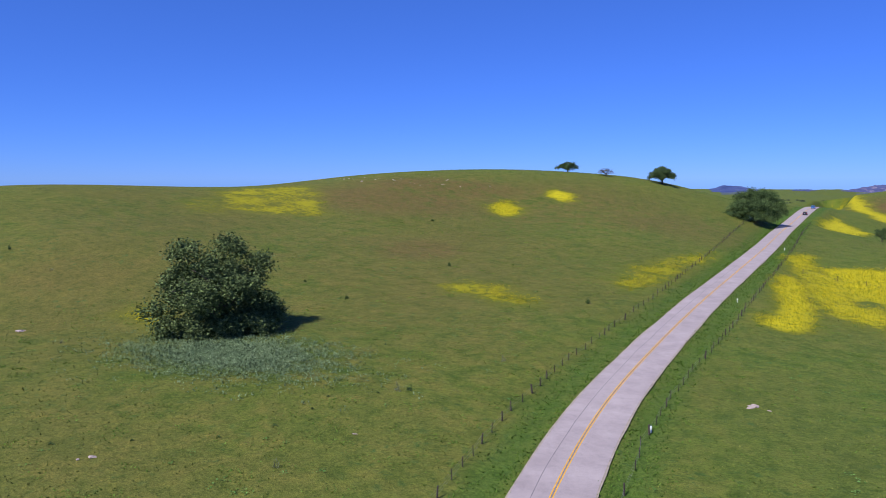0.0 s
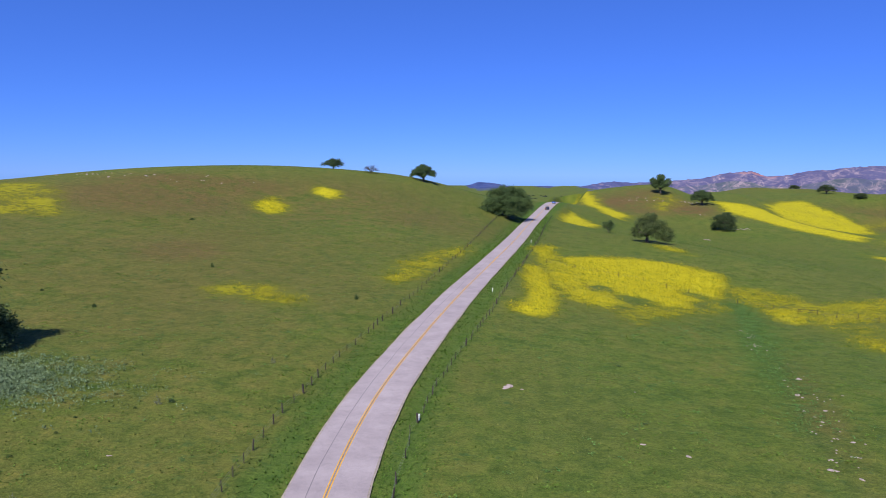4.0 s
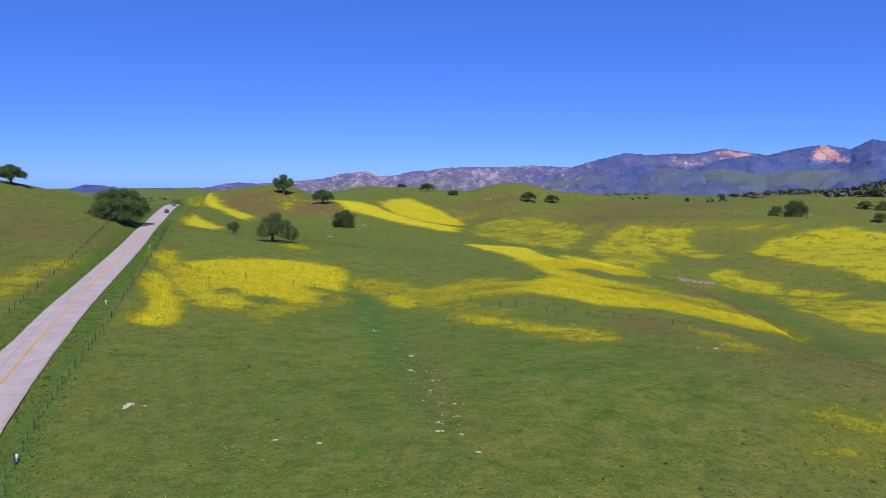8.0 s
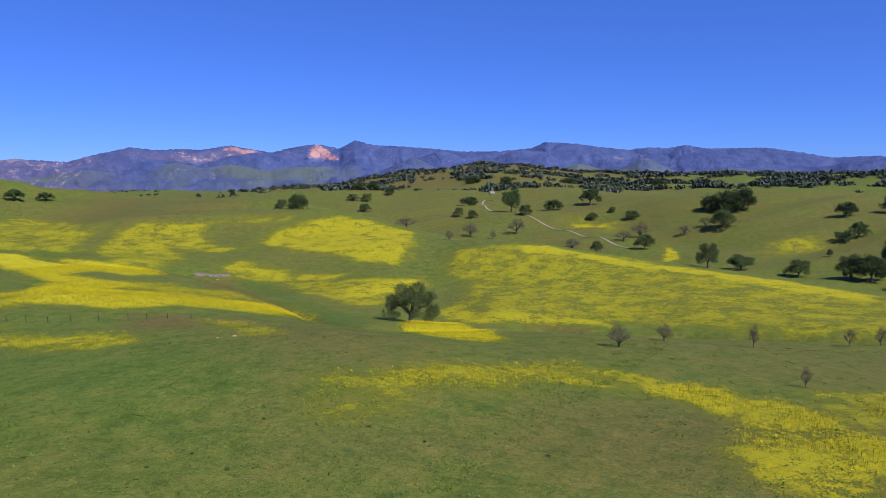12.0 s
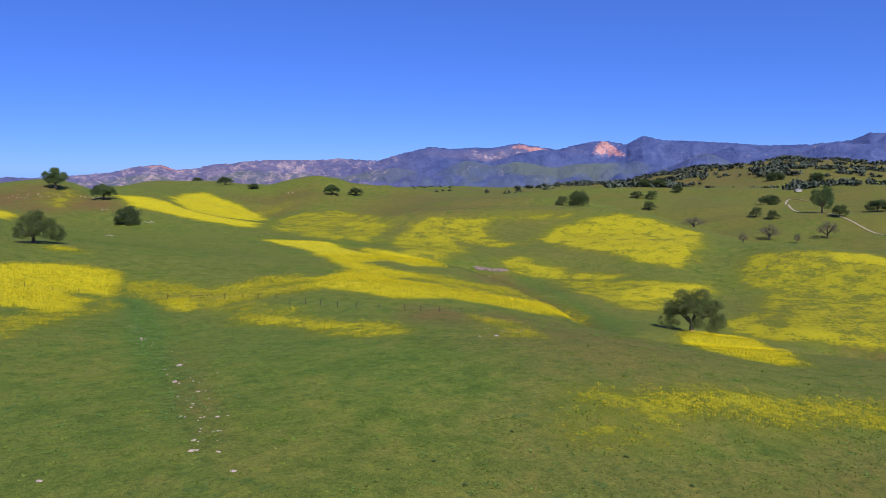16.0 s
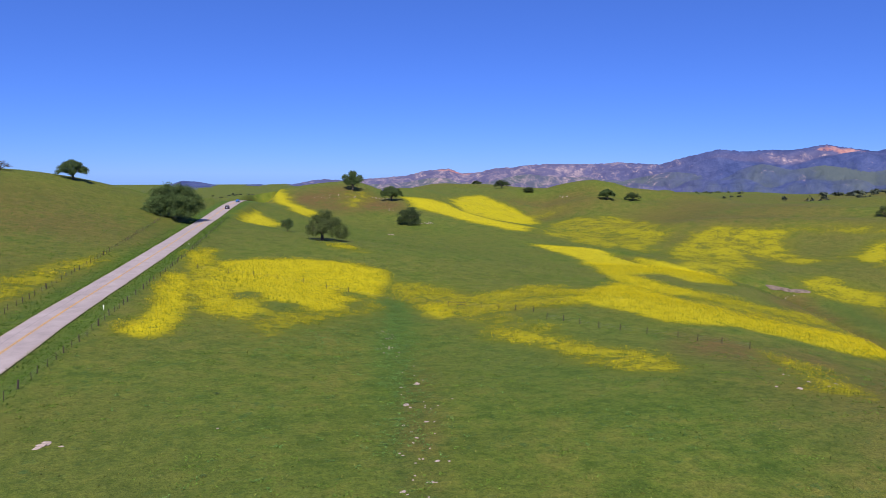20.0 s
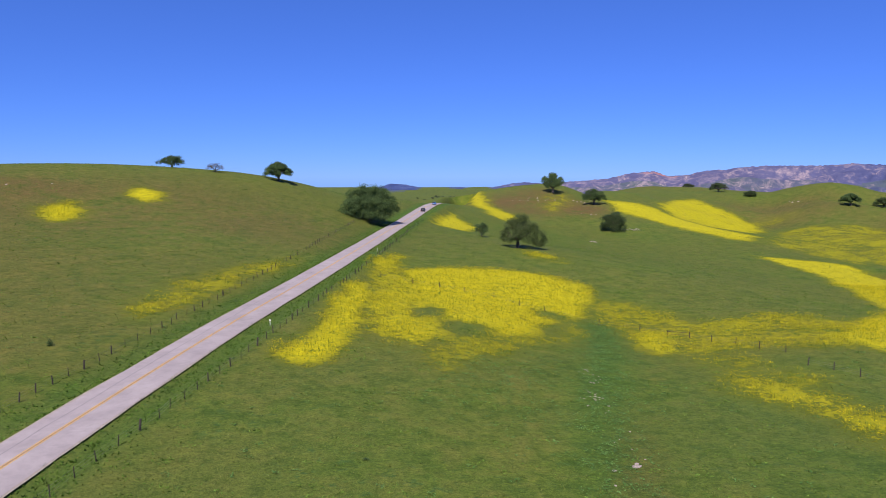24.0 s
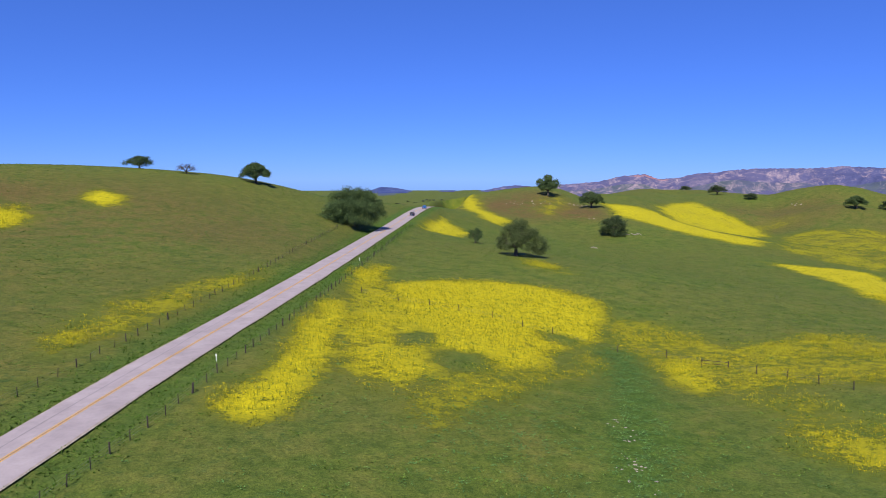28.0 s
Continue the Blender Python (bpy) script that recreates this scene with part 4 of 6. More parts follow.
def oak_kind(mat, *args, **kw):
    trunk, lv, lf = oak_meshes(*args, **kw)
    return trunk, mesh_of("crown", lv, lf, mat)


OAK_WIDE = oak_kind(LEAF, 3, 10, 14, 280, 46, 0.2, low=0.07, flat=0.8)
OAK_ROUND = oak_kind(LEAF_DARK, 8, 10, 12, 280, 46, 0.2, low=0.05)
OAK_TALL = oak_kind(LEAF_DARK, 14, 10, 12, 240, 44, 0.2, low=0.12, gap=0.6)
OAK_LOW = oak_kind(LEAF_DARK, 21, 10, 17, 360, 46, 0.22, low=0.02, skirt=6)
OAK_PALE = oak_kind(LEAF_PALE, 26, 10, 13, 300, 40, 0.19, low=0.08, gap=0.5)
OAK_BARE = oak_kind(LEAF_GREY, 31, 10, 12, 150, 20, 0.15, low=0.2, twig=True)
OAK_LACY = oak_kind(LEAF, 37, 10, 12, 240, 38, 0.2, low=0.1, gap=0.7)
BUSHY = oak_kind(LEAF_DARK, 44, 10, 13, 320, 44, 0.2, low=0.0, skirt=7)
# the great oak: two domes on top, a low arm to one side, boughs that reach the ground
GREAT = [(-0.17, 0.0, 0.84, 0.12), (0.13, 0.02, 0.85, 0.13), (0.33, 0.0, 0.7, 0.11), (0.0, -0.05, 0.62, 0.19), (-0.21, 0.0, 0.56, 0.14), (-0.25, -0.05, 0.34, 0.14), (-0.4, 0.0, 0.27, 0.07), (-0.02, -0.1, 0.3, 0.16)]
GREAT += [(0.37, -0.05, 0.34, 0.085), (0.26, 0.0, 0.3, 0.1), (-0.14, -0.15, 0.13, 0.09), (0.2, -0.12, 0.12, 0.09), (-0.1, 0.26, 0.5, 0.16), (0.15, 0.25, 0.55, 0.15), (0.0, 0.3, 0.25, 0.13), (-0.05, -0.28, 0.45, 0.15), (0.18, -0.25, 0.5, 0.13)]
GREAT += [(-0.3, -0.1, 0.12, 0.1), (-0.05, -0.2, 0.1, 0.12), (0.1, -0.2, 0.1, 0.11), (0.3, -0.1, 0.13, 0.09), (0.05, 0.1, 0.4, 0.18), (0.22, 0.0, 0.5, 0.13), (0.3, -0.05, 0.52, 0.08), (0.4, 0.0, 0.16, 0.1), (0.32, -0.2, 0.1, 0.1), (0.38, 0.12, 0.2, 0.1), (0.14, -0.1, 0.12, 0.12), (0.24, 0.05, 0.16, 0.12)]
OAK_BIG = oak_kind(LEAF_GREAT, 63, 10, 14, 1000, 50, 0.145, low=0.0, shape=GREAT)
# a leaning oak whose boughs droop to the ground on one side
DROOP = [(0.04, 0.0, 0.74, 0.2), (-0.14, 0.0, 0.6, 0.17), (-0.25, 0.0, 0.42, 0.1), (0.1, 0.1, 0.52, 0.18), (0.27, 0.0, 0.56, 0.16), (0.42, 0.0, 0.36, 0.14), (0.53, 0.0, 0.2, 0.08), (0.33, 0.05, 0.16, 0.09), (0.05, 0.25, 0.5, 0.15), (0.05, -0.25, 0.48, 0.14), (-0.24, 0.0, 0.26, 0.11), (0.22, -0.14, 0.26, 0.13), (0.0, -0.22, 0.34, 0.14), (-0.12, -0.16, 0.24, 0.09), (0.44, 0.0, 0.12, 0.1)]
OAK_DROOP = oak_kind(LEAF_PALE, 26, 10, 13, 620, 42, 0.13, low=0.0, shape=DROOP)
# a wide oak with arching boughs and a bare fork below
ARCH = [(-0.3, 0.0, 0.5, 0.16), (-0.38, 0.0, 0.24, 0.13), (0.38, 0.0, 0.24, 0.13), (0.3, -0.12, 0.16, 0.11), (-0.28, -0.14, 0.2, 0.1), (0.08, -0.3, 0.3, 0.11), (-0.13, 0.0, 0.74, 0.17), (0.12, 0.0, 0.78, 0.16), (0.3, 0.0, 0.58, 0.15), (0.42, 0.0, 0.34, 0.09), (0.0, 0.28, 0.55, 0.16), (0.0, -0.28, 0.58, 0.14), (0.12, -0.1, 0.6, 0.13), (-0.15, -0.12, 0.52, 0.12), (0.3, 0.2, 0.4, 0.1), (-0.28, 0.2, 0.4, 0.1)]
OAK_ARCH = oak_kind(LEAF_PALE, 58, 10, 14, 640, 40, 0.13, low=0.02, twig=True, shape=ARCH)
# a broad dome of foliage that hangs to the ground on one side
DOME = [(-0.32, 0.0, 0.36, 0.15), (-0.42, 0.0, 0.18, 0.08), (-0.2, 0.0, 0.66, 0.16), (0.0, 0.0, 0.76, 0.18), (0.2, 0.0, 0.68, 0.17), (0.34, 0.0, 0.46, 0.14), (0.42, 0.0, 0.3, 0.08), (0.0, -0.28, 0.48, 0.18), (0.2, -0.26, 0.4, 0.15), (-0.2, -0.26, 0.4, 0.16)]
DOME += [(0.0, 0.28, 0.48, 0.17), (-0.22, 0.24, 0.38, 0.14), (0.22, 0.24, 0.38, 0.14), (0.0, 0.0, 0.42, 0.2), (-0.18, -0.3, 0.16, 0.11), (-0.34, -0.12, 0.14, 0.1), (0.05, -0.36, 0.18, 0.1), (0.22, -0.3, 0.14, 0.11), (0.33, -0.15, 0.2, 0.1)]
OAK_DOME = oak_kind(LEAF, 71, 10, 16, 1150, 46, 0.15, low=0.0, shape=DOME)
# a round head of foliage on a bare trunk
HEAD = [(0.02, 0.0, 0.8, 0.15), (-0.2, 0.05, 0.72, 0.14), (0.22, -0.05, 0.72, 0.13), (-0.37, 0.0, 0.5, 0.11), (0.38, 0.0, 0.56, 0.11), (0.0, 0.27, 0.6, 0.15), (0.05, -0.27, 0.56, 0.15), (0.24, -0.12, 0.44, 0.12), (-0.2, -0.14, 0.46, 0.13), (-0.42, 0.06, 0.34, 0.07), (0.4, 0.1, 0.36, 0.08), (0.14, 0.2, 0.4, 0.12), (-0.14, 0.2, 0.36, 0.1), (0.0, 0.0, 0.58, 0.16)]
OAK_HEAD = oak_kind(LEAF, 83, 10, 14, 560, 42, 0.16, low=0.03, shape=HEAD)
OAK_NEAR = oak_kind(LEAF, 57, 10, 16, 640, 34, 0.13, low=0.04, twig=True, shape=ARCH)


def tree(kind, x, y, high, wide, label, group="", turn=None, name="oak_tree", sink=0.15):
    """A tree of the given kind, scaled to its height and width."""
    e = thing(name, x, y, label, "tree", group, sink=sink)
    trunk, crown = kind
    xs = [v.co.x for v in crown.vertices]
    s = (1.14 if x > 350 else 1.12) * wide / (max(xs) - min(xs))
    e.scale = (s, s, (1.1 if x > 350 else 1.05) * high / max(v.co.z for v in crown.vertices))
    e.rotation_euler = (0, 0, random.uniform(0, 6.28) if turn is None else turn)
    for m in (trunk, crown):
        o = new(m.name.split(".")[0], m)
        o.parent = e
    return e

# ---- single oaks ----
tree(OAK_BIG, -76.8, 82.2, 15.0, 21.5, "massive old dark green oak alone in the meadow", "oaks of the hills", turn=0.7)
tree(OAK_WIDE, -88.8, 336.5, 5.3, 11.1, "spreading dark oak alone on the grassy ridge", "oaks of the hills")
tree(OAK_BARE, -69.4, 331.8, 3.8, 9.2, "low grey-brown oak behind the ridge", "oaks of the hills")
tree(OAK_HEAD, -45.3, 340.5, 8.5, 14.3, "wide round-headed oak on the ridge with a bare trunk", "oaks of the hills")
tree(OAK_DOME, -5.1, 315.0, 13.6, 24.2, "broad dense dark oak beside the road", "oaks of the hills", turn=0.0)
tree(OAK_HEAD, 105.2, 538.8, 14.5, 19.5, "dense dark oak on top of the bare knoll", "oaks of the hills")
tree(OAK_HEAD, 128.3, 510.6, 10.9, 16.8, "dark oak on the shoulder of the knoll", "oaks of the hills")
tree(BUSHY, 119.7, 424.4, 12.0, 16.2, "round dark oak with foliage down to the ground", "oaks of the hills")
tree(OAK_LACY, 38.8, 308.1, 5.5, 7.0, "small leafy oak on the slope", "oaks of the hills")
tree(OAK_DROOP, 48.0, 268.0, 11.1, 15.5, "leaning pale green oak with drooping boughs", "oaks of the hills", turn=-0.2)
tree(OAK_HEAD, 315.5, 533.2, 8.9, 16.8, "small oak on the far green hillside", "oaks of the hills")
tree(OAK_ROUND, 274.0, 738.3, 5.0, 11.3, "far dark oak on the skyline", "oaks of the hills")
tree(OAK_TALL, 272.3, 660.0, 8.0, 16.0, "far dark oak on the skyline", "oaks of the hills")
tree(OAK_ROUND, 285.3, 625.0, 4.9, 11.0, "far dark oak on the skyline", "oaks of the hills")
tree(OAK_TALL, 340.6, 535.4, 7.1, 13.2, "far oaks on the crest of the green hill", "oaks of the hills")
tree(OAK_ARCH, 190.0, 112.7, 13.2, 18.8, "large pale green oak standing in the hollow", turn=-0.95)
tree(OAK_BARE, 136.4, 32.7, 4.7, 5.2, "small bare-branched oak in the meadow", "young oaks of the meadow")
tree(OAK_BARE, 154.9, 27.6, 4.0, 4.3, "small bare-branched oak in the meadow", "young oaks of the meadow")
tree(OAK_BARE, 179.2, 11.5, 5.7, 3.1, "slender leafless young oak", "young oaks of the meadow")
tree(OAK_BARE, 120.6, -0.4, 3.6, 1.7, "slender leafless young oak", "young oaks of the meadow")
tree(OAK_BARE, 194.9, -8.7, 4.6, 3.1, "slender leafless young oak", "young oaks of the meadow")
tree(OAK_BARE, 199.1, -15.4, 5.1, 3.2, "slender leafless young oak", "young oaks of the meadow")
tree(OAK_BARE, 204.5, -30.4, 4.6, 4.9, "small bare-branched oak in the meadow", "young oaks of the meadow")
tree(OAK_BARE, 211.6, -44.4, 4.5, 3.1, "slender leafless young oak", "young oaks of the meadow")
tree(OAK_BARE, 176.7, -48.6, 3.5, 2.0, "slender leafless young oak", "young oaks of the meadow")
tree(OAK_BARE, 185.2, -55.1, 4.0, 2.8, "slender leafless young oak", "young oaks of the meadow")
tree(OAK_NEAR, 85.2, -24.9, 9.4, 18.1, "large twisted oak with dark spreading boughs")
tree(OAK_LOW, 399.6, 332.4, 11.6, 16.6, "dark oak clump on the far hill", "oaks of the hills")
tree(OAK_PALE, 402.2, 350.1, 6.8, 9.4, "pale oak on the far hill", "oaks of the hills")
tree(OAK_PALE, 690.8, 492.5, 8.1, 16.3, "pale oak on the far hill", "oaks of the hills")
tree(OAK_PALE, 700.5, 478.7, 9.5, 14.9, "pale oak on the far hill", "oaks of the hills")
tree(OAK_ROUND, 782.5, 498.8, 10.4, 11.9, "dark oak on the far hill", "oaks of the hills")
tree(OAK_ROUND, 781.5, 546.1, 10.7, 15.2, "dark oak on the far hill", "oaks of the hills")
tree(OAK_ROUND, 793.2, 531.8, 12.2, 16.8, "dark oak on the far hill", "oaks of the hills")
tree(OAK_BARE, 409.3, 247.0, 6.1, 16.8, "grey leafless oak behind the ridge", "oaks of the hills")
tree(OAK_PALE, 642.1, 441.8, 8.7, 13.7, "pale oak on the far hill", "oaks of the hills")
tree(OAK_BARE, 381.1, 199.3, 5.5, 6.9, "grey leafless oak behind the ridge", "oaks of the hills")
tree(OAK_BARE, 568.9, 276.7, 12.1, 17.2, "grey leafless oak behind the ridge", "oaks of the hills")
tree(OAK_BARE, 567.9, 254.1, 7.9, 7.0, "grey leafless oak behind the ridge", "oaks of the hills")
tree(OAK_BARE, 596.9, 243.7, 13.4, 19.6, "grey-brown oak beside the farm track", "oaks of the hills")
tree(OAK_ROUND, 744.6, 364.8, 11.9, 22.5, "dark oak beside the farm track", "oaks of the hills")
tree(OAK_PALE, 648.4, 329.0, 9.3, 11.6, "pale oak below the farm track", "oaks of the hills")
tree(OAK_PALE, 646.6, 312.5, 8.0, 11.5, "pale oak below the farm track", "oaks of the hills")
tree(OAK_LACY, 696.0, 290.6, 24.1, 26.5, "leafy oak beside the farm track", "oaks of the hills")
tree(OAK_PALE, 666.7, 263.1, 10.3, 14.9, "pale oak beside the farm track", "oaks of the hills")
tree(OAK_ROUND, 720.3, 252.4, 11.0, 20.7, "dark oak on the far hill", "oaks of the hills")
tree(OAK_TALL, 755.2, 222.8, 17.6, 22.6, "dark tall oak on the far hill", "oaks of the hills")
tree(OAK_PALE, 681.0, 198.4, 7.4, 12.5, "pale oak on the far slope", "oaks of the hills")
tree(OAK_PALE, 703.6, 184.5, 5.8, 8.1, "pale oak on the far slope", "oaks of the hills")
tree(OAK_PALE, 673.2, 157.6, 7.7, 15.4, "pale oak on the far slope", "oaks of the hills")
tree(OAK_BARE, 537.0, 171.7, 8.1, 18.0, "grey leafless oak behind the yellow hill", "oaks of the hills")
tree(OAK_PALE, 363.7, 102.5, 6.0, 7.2, "pale oak behind the yellow hill", "oaks of the hills")
tree(OAK_PALE, 539.6, 115.9, 11.4, 16.7, "leafy oak beside the pond", "oaks of the hills")
tree(OAK_BARE, 576.9, 141.1, 8.5, 16.1, "grey oak above the pond", "oaks of the hills")
tree(OAK_BARE, 595.9, 132.3, 12.7, 16.6, "grey oak above the pond", "oaks of the hills")
tree(OAK_PALE, 354.1, 45.8, 11.9, 11.4, "tall pale oak behind the yellow hill", "oaks of the hills")
tree(OAK_LACY, 457.2, 40.6, 8.8, 20.5, "row of leafy oaks behind the yellow hill", "oaks of the hills")
tree(OAK_PALE, 442.5, 8.9, 9.9, 14.8, "pale round oak in the far meadow", "oaks of the hills")
tree(OAK_ROUND, 430.3, -16.3, 13.0, 13.7, "dark oak in the far meadow", "oaks of the hills")
tree(OAK_ROUND, 425.4, -25.4, 13.6, 14.9, "dark oak in the far meadow", "oaks of the hills")
tree(OAK_LACY, 451.6, -37.3, 14.4, 18.1, "leafy oak in the far meadow", "oaks of the hills")
tree(BUSHY, 409.0, -42.6, 10.5, 17.0, "low dark oak in the far meadow", "oaks of the hills")
tree(OAK_PALE, 301.3, -54.9, 10.2, 15.1, "pale spreading oak in the far meadow", "oaks of the hills")
tree(OAK_PALE, 350.4, -83.8, 15.5, 16.6, "tall pale oak in the far meadow", "oaks of the hills")
tree(OAK_LOW, 670.9, 74.3, 19.4, 23.7, "dark dense oaks on the far slope", "oaks of the hills")
tree(OAK_ROUND, 672.2, 61.3, 20.5, 21.5, "dark dense oaks on the far slope", "oaks of the hills")
tree(OAK_LOW, 676.8, 88.3, 14.2, 19.6, "dark dense oaks on the far slope", "oaks of the hills")
tree(OAK_PALE, 605.1, 69.0, 14.6, 21.4, "pale oak on the far slope", "oaks of the hills")
tree(OAK_BARE, 598.1, 97.3, 7.7, 12.6, "bare oak on the far slope", "oaks of the hills")
tree(OAK_BARE, 613.9, 83.2, 7.9, 12.8, "bare oak on the far slope", "oaks of the hills")
tree(OAK_ROUND, 629.9, -17.2, 11.1, 16.1, "dark oak on the far slope", "oaks of the hills")
tree(OAK_LACY, 574.1, -24.4, 11.0, 15.6, "leafy oaks on the far slope", "oaks of the hills")
tree(OAK_LACY, 563.9, -15.1, 8.1, 16.2, "leafy oaks on the far slope", "oaks of the hills")
tree(OAK_LACY, 640.3, -48.5, 12.3, 19.5, "leafy oak on the far ridge", "oaks of the hills")
tree(OAK_ROUND, 649.7, -61.9, 12.5, 18.7, "dark oak on the far ridge", "oaks of the hills")
tree(OAK_ROUND, 673.5, -79.9, 9.7, 18.4, "dark oak on the far ridge", "oaks of the hills")
tree(OAK_ROUND, 557.1, -79.5, 23.3, 25.1, "large dark oak on the far slope")
tree(OAK_LACY, 581.9, -62.1, 7.5, 14.0, "low oak on the far slope", "oaks of the hills")
tree(OAK_ROUND, 559.7, -108.8, 18.2, 20.9, "large dark oak on the far slope")
tree(OAK_ROUND, 554.3, -133.9, 12.7, 20.9, "wide dark oak on the far ridge", "oaks of the hills")
tree(OAK_ROUND, 520.0, -140.8, 9.4, 12.0, "dark oak on the far ridge", "oaks of the hills")
tree(OAK_BARE, 525.5, -149.1, 11.3, 11.3, "bare oak on the far ridge", "oaks of the hills")
tree(OAK_LACY, 440.8, -99.0, 17.3, 19.4, "leafy oak on the near slope of the far hill", "oaks of the hills")
tree(OAK_LACY, 467.3, -110.5, 13.8, 16.8, "leafy oak on the near slope of the far hill", "oaks of the hills")
tree(OAK_BARE, 444.9, -114.0, 8.8, 14.6, "grey oak on the near slope of the far hill", "oaks of the hills")
tree(OAK_BARE, 441.0, -122.8, 8.0, 16.0, "grey oak on the near slope of the far hill", "oaks of the hills")
tree(OAK_PALE, 498.1, -6.5, 4.8, 4.0, "young oak in the far meadow", "oaks of the hills")
tree(OAK_PALE, 454.5, -54.0, 5.1, 4.4, "young oak in the far meadow", "oaks of the hills")
tree(OAK_PALE, 460.3, -67.5, 6.7, 4.4, "young oak in the far meadow", "oaks of the hills")
tree(OAK_PALE, 444.3, -62.4, 4.3, 5.0, "young oak in the far meadow", "oaks of the hills")
tree(OAK_PALE, 537.4, -54.4, 4.3, 6.9, "young oak in the far meadow", "oaks of the hills")
tree(OAK_LOW, 1431.2, 469.6, 12.0, 33.7, "dark oak on the far skyline", "oaks of the hills")
tree(OAK_LOW, 1351.8, 350.0, 11.2, 29.0, "dark oak on the far skyline", "oaks of the hills")
tree(OAK_LOW, 1297.4, 627.4, 16.1, 34.5, "dark oaks on the far skyline", "oaks of the hills")
tree(OAK_LOW, 1297.7, 554.5, 15.8, 27.1, "dark oaks on the far skyline", "oaks of the hills")
tree(OAK_LOW, 1403.5, 281.4, 13.7, 27.4, "dark oak on the far skyline", "oaks of the hills")

# ---- boxes, tubes and other small shapes ----
def box(bm, x, y, z, sx, sy, sz, bevel=0.0, turn=None):
    r = bmesh.ops.create_cube(bm, size=1.0)
    m = Matrix.Translation((x, y, z)) @ (turn or Matrix()) @ Matrix.Diagonal((sx, sy, sz, 1))
    bmesh.ops.transform(bm, matrix=m, verts=r["verts"])
    if bevel:
        edges = list({e for v in r["verts"] for e in v.link_edges})
        bmesh.ops.bevel(bm, geom=edges, offset=bevel, segments=2, affect="EDGES")
    return bm


def rod(bm, p, q, r, sides=6, r2=None):
    p, q = Vector(p), Vector(q)
    d = q - p
    res = bmesh.ops.create_cone(bm, cap_ends=True, segments=sides, radius1=r, radius2=r if r2 is None else r2, depth=d.length)
    m = Matrix.Translation((p + q) / 2) @ d.to_track_quat("Z", "Y").to_matrix().to_4x4()
    bmesh.ops.transform(bm, matrix=m, verts=res["verts"])
    return bm


# ---- fences ----
POST_WOOD = plain("weathered_post_wood", (0.06, 0.047, 0.04), 0.95, vary=0.4, scale=8)
POST_STEEL = plain("rusty_steel_post", (0.05, 0.037, 0.033), 0.8, vary=0.35, scale=10)
WIRE = plain("fence_wire", (0.2, 0.19, 0.18), 0.55, metal=0.7, vary=0.2)


def post_mesh(name, r, high, mat, sides):
    bm = bmesh.new()
    rod(bm, (0, 0, -0.4), (0, 0, high), r, sides, r * 0.85)
    m = bpy.data.meshes.new(name)
    bm.to_mesh(m)
    bm.free()
    m.materials.append(mat)
    return m


THIN_POST = post_mesh("post", 0.048, 1.0, POST_STEEL, 5)
WOOD_POST = post_mesh("post", 0.08, 1.08, POST_WOOD, 8)
FIELD_POST = post_mesh("post", 0.075, 1.25, POST_WOOD, 7)
STOUT_POST = post_mesh("post", 0.12, 1.12, POST_WOOD, 9)


def fence(places, label, stout=11, seed=1):
    """Posts at the given places with three strands of wire from post to post."""
    rng = random.Random(seed)
    f = new("wire_fence")
    f.location = (*places[0], ground_z(*places[0]))
    tagged(f, label, "fence", "wire fences")
    zs = height(np.array([p[0] for p in places]), np.array([p[1] for p in places]))
    tops = []
    for i, ((x, y), z) in enumerate(zip(places, zs)):
        m = STOUT_POST if stout and i % stout == 3 else (FIELD_POST if not stout else WOOD_POST if rng.random() < 0.3 else THIN_POST)
        p = new("post", m)
        p.parent = f
        p.location = Vector((x, y, z)) - f.location
        p.rotation_euler = (rng.gauss(0, 0.05), rng.gauss(0, 0.05), rng.uniform(0, 6))
        tops.append(Vector((x, y, z)) - f.location)
    for h in (0.3, 0.58, 0.86):
        verts, faces = [], []
        limb(verts, faces, [p + Vector((0, 0, h)) for p in tops], [0.008] * len(tops), 3)
        w = new("wire", mesh_of("wire", verts, faces, WIRE))
        w.parent = f
    return f


def along_road(start, end, table, side, step, seed):
    """Places beside the road; table: how far off, by the northing."""
    rng = random.Random(seed)
    t = np.gradient(road_line, axis=0)
    t /= np.linalg.norm(t, axis=1)[:, None]
    out, run, last = [], 1e9, None
    ys, ds = zip(*table)
    for (x, y), (tx, ty) in zip(road_line, t):
        if not start <= y <= end:
            continue
        d = float(np.interp(y, ys, ds)) * side
        q = (x + ty * d + rng.gauss(0, 0.1), y - tx * d + rng.gauss(0, 0.1))
        if last is None or math.dist(q, last) >= step:
            out.append(q)
            last = q
    return out


fence(along_road(20, 335, [(20, 6.0), (50, 5.4), (75, 5.9), (105, 7.6), (130, 8.4), (200, 8.0), (330, 7.0)], 1, 2.6, 2), "wire fence of weathered posts along the road verge", 10, 2)
fence(along_road(20, 335, [(20, 8.5), (60, 8.6), (140, 8.7), (205, 10.8), (290, 13.5), (335, 13.5)], -1, 2.6, 3), "wire fence of weathered posts below the grassy bank", 14, 4)
fence([(8.2, 197.7), (15.6, 194.2), (21.6, 193.3), (27.2, 191.6), (33.4, 189.6), (38.4, 185.0), (43.4, 182.7), (52.7, 173.8), (60.0, 171.0), (69.3, 159.5), (72.2, 156.3), (74.5, 152.2), (77.0, 148.4)], "sparse wire fence among the yellow flowers", 0, 5)
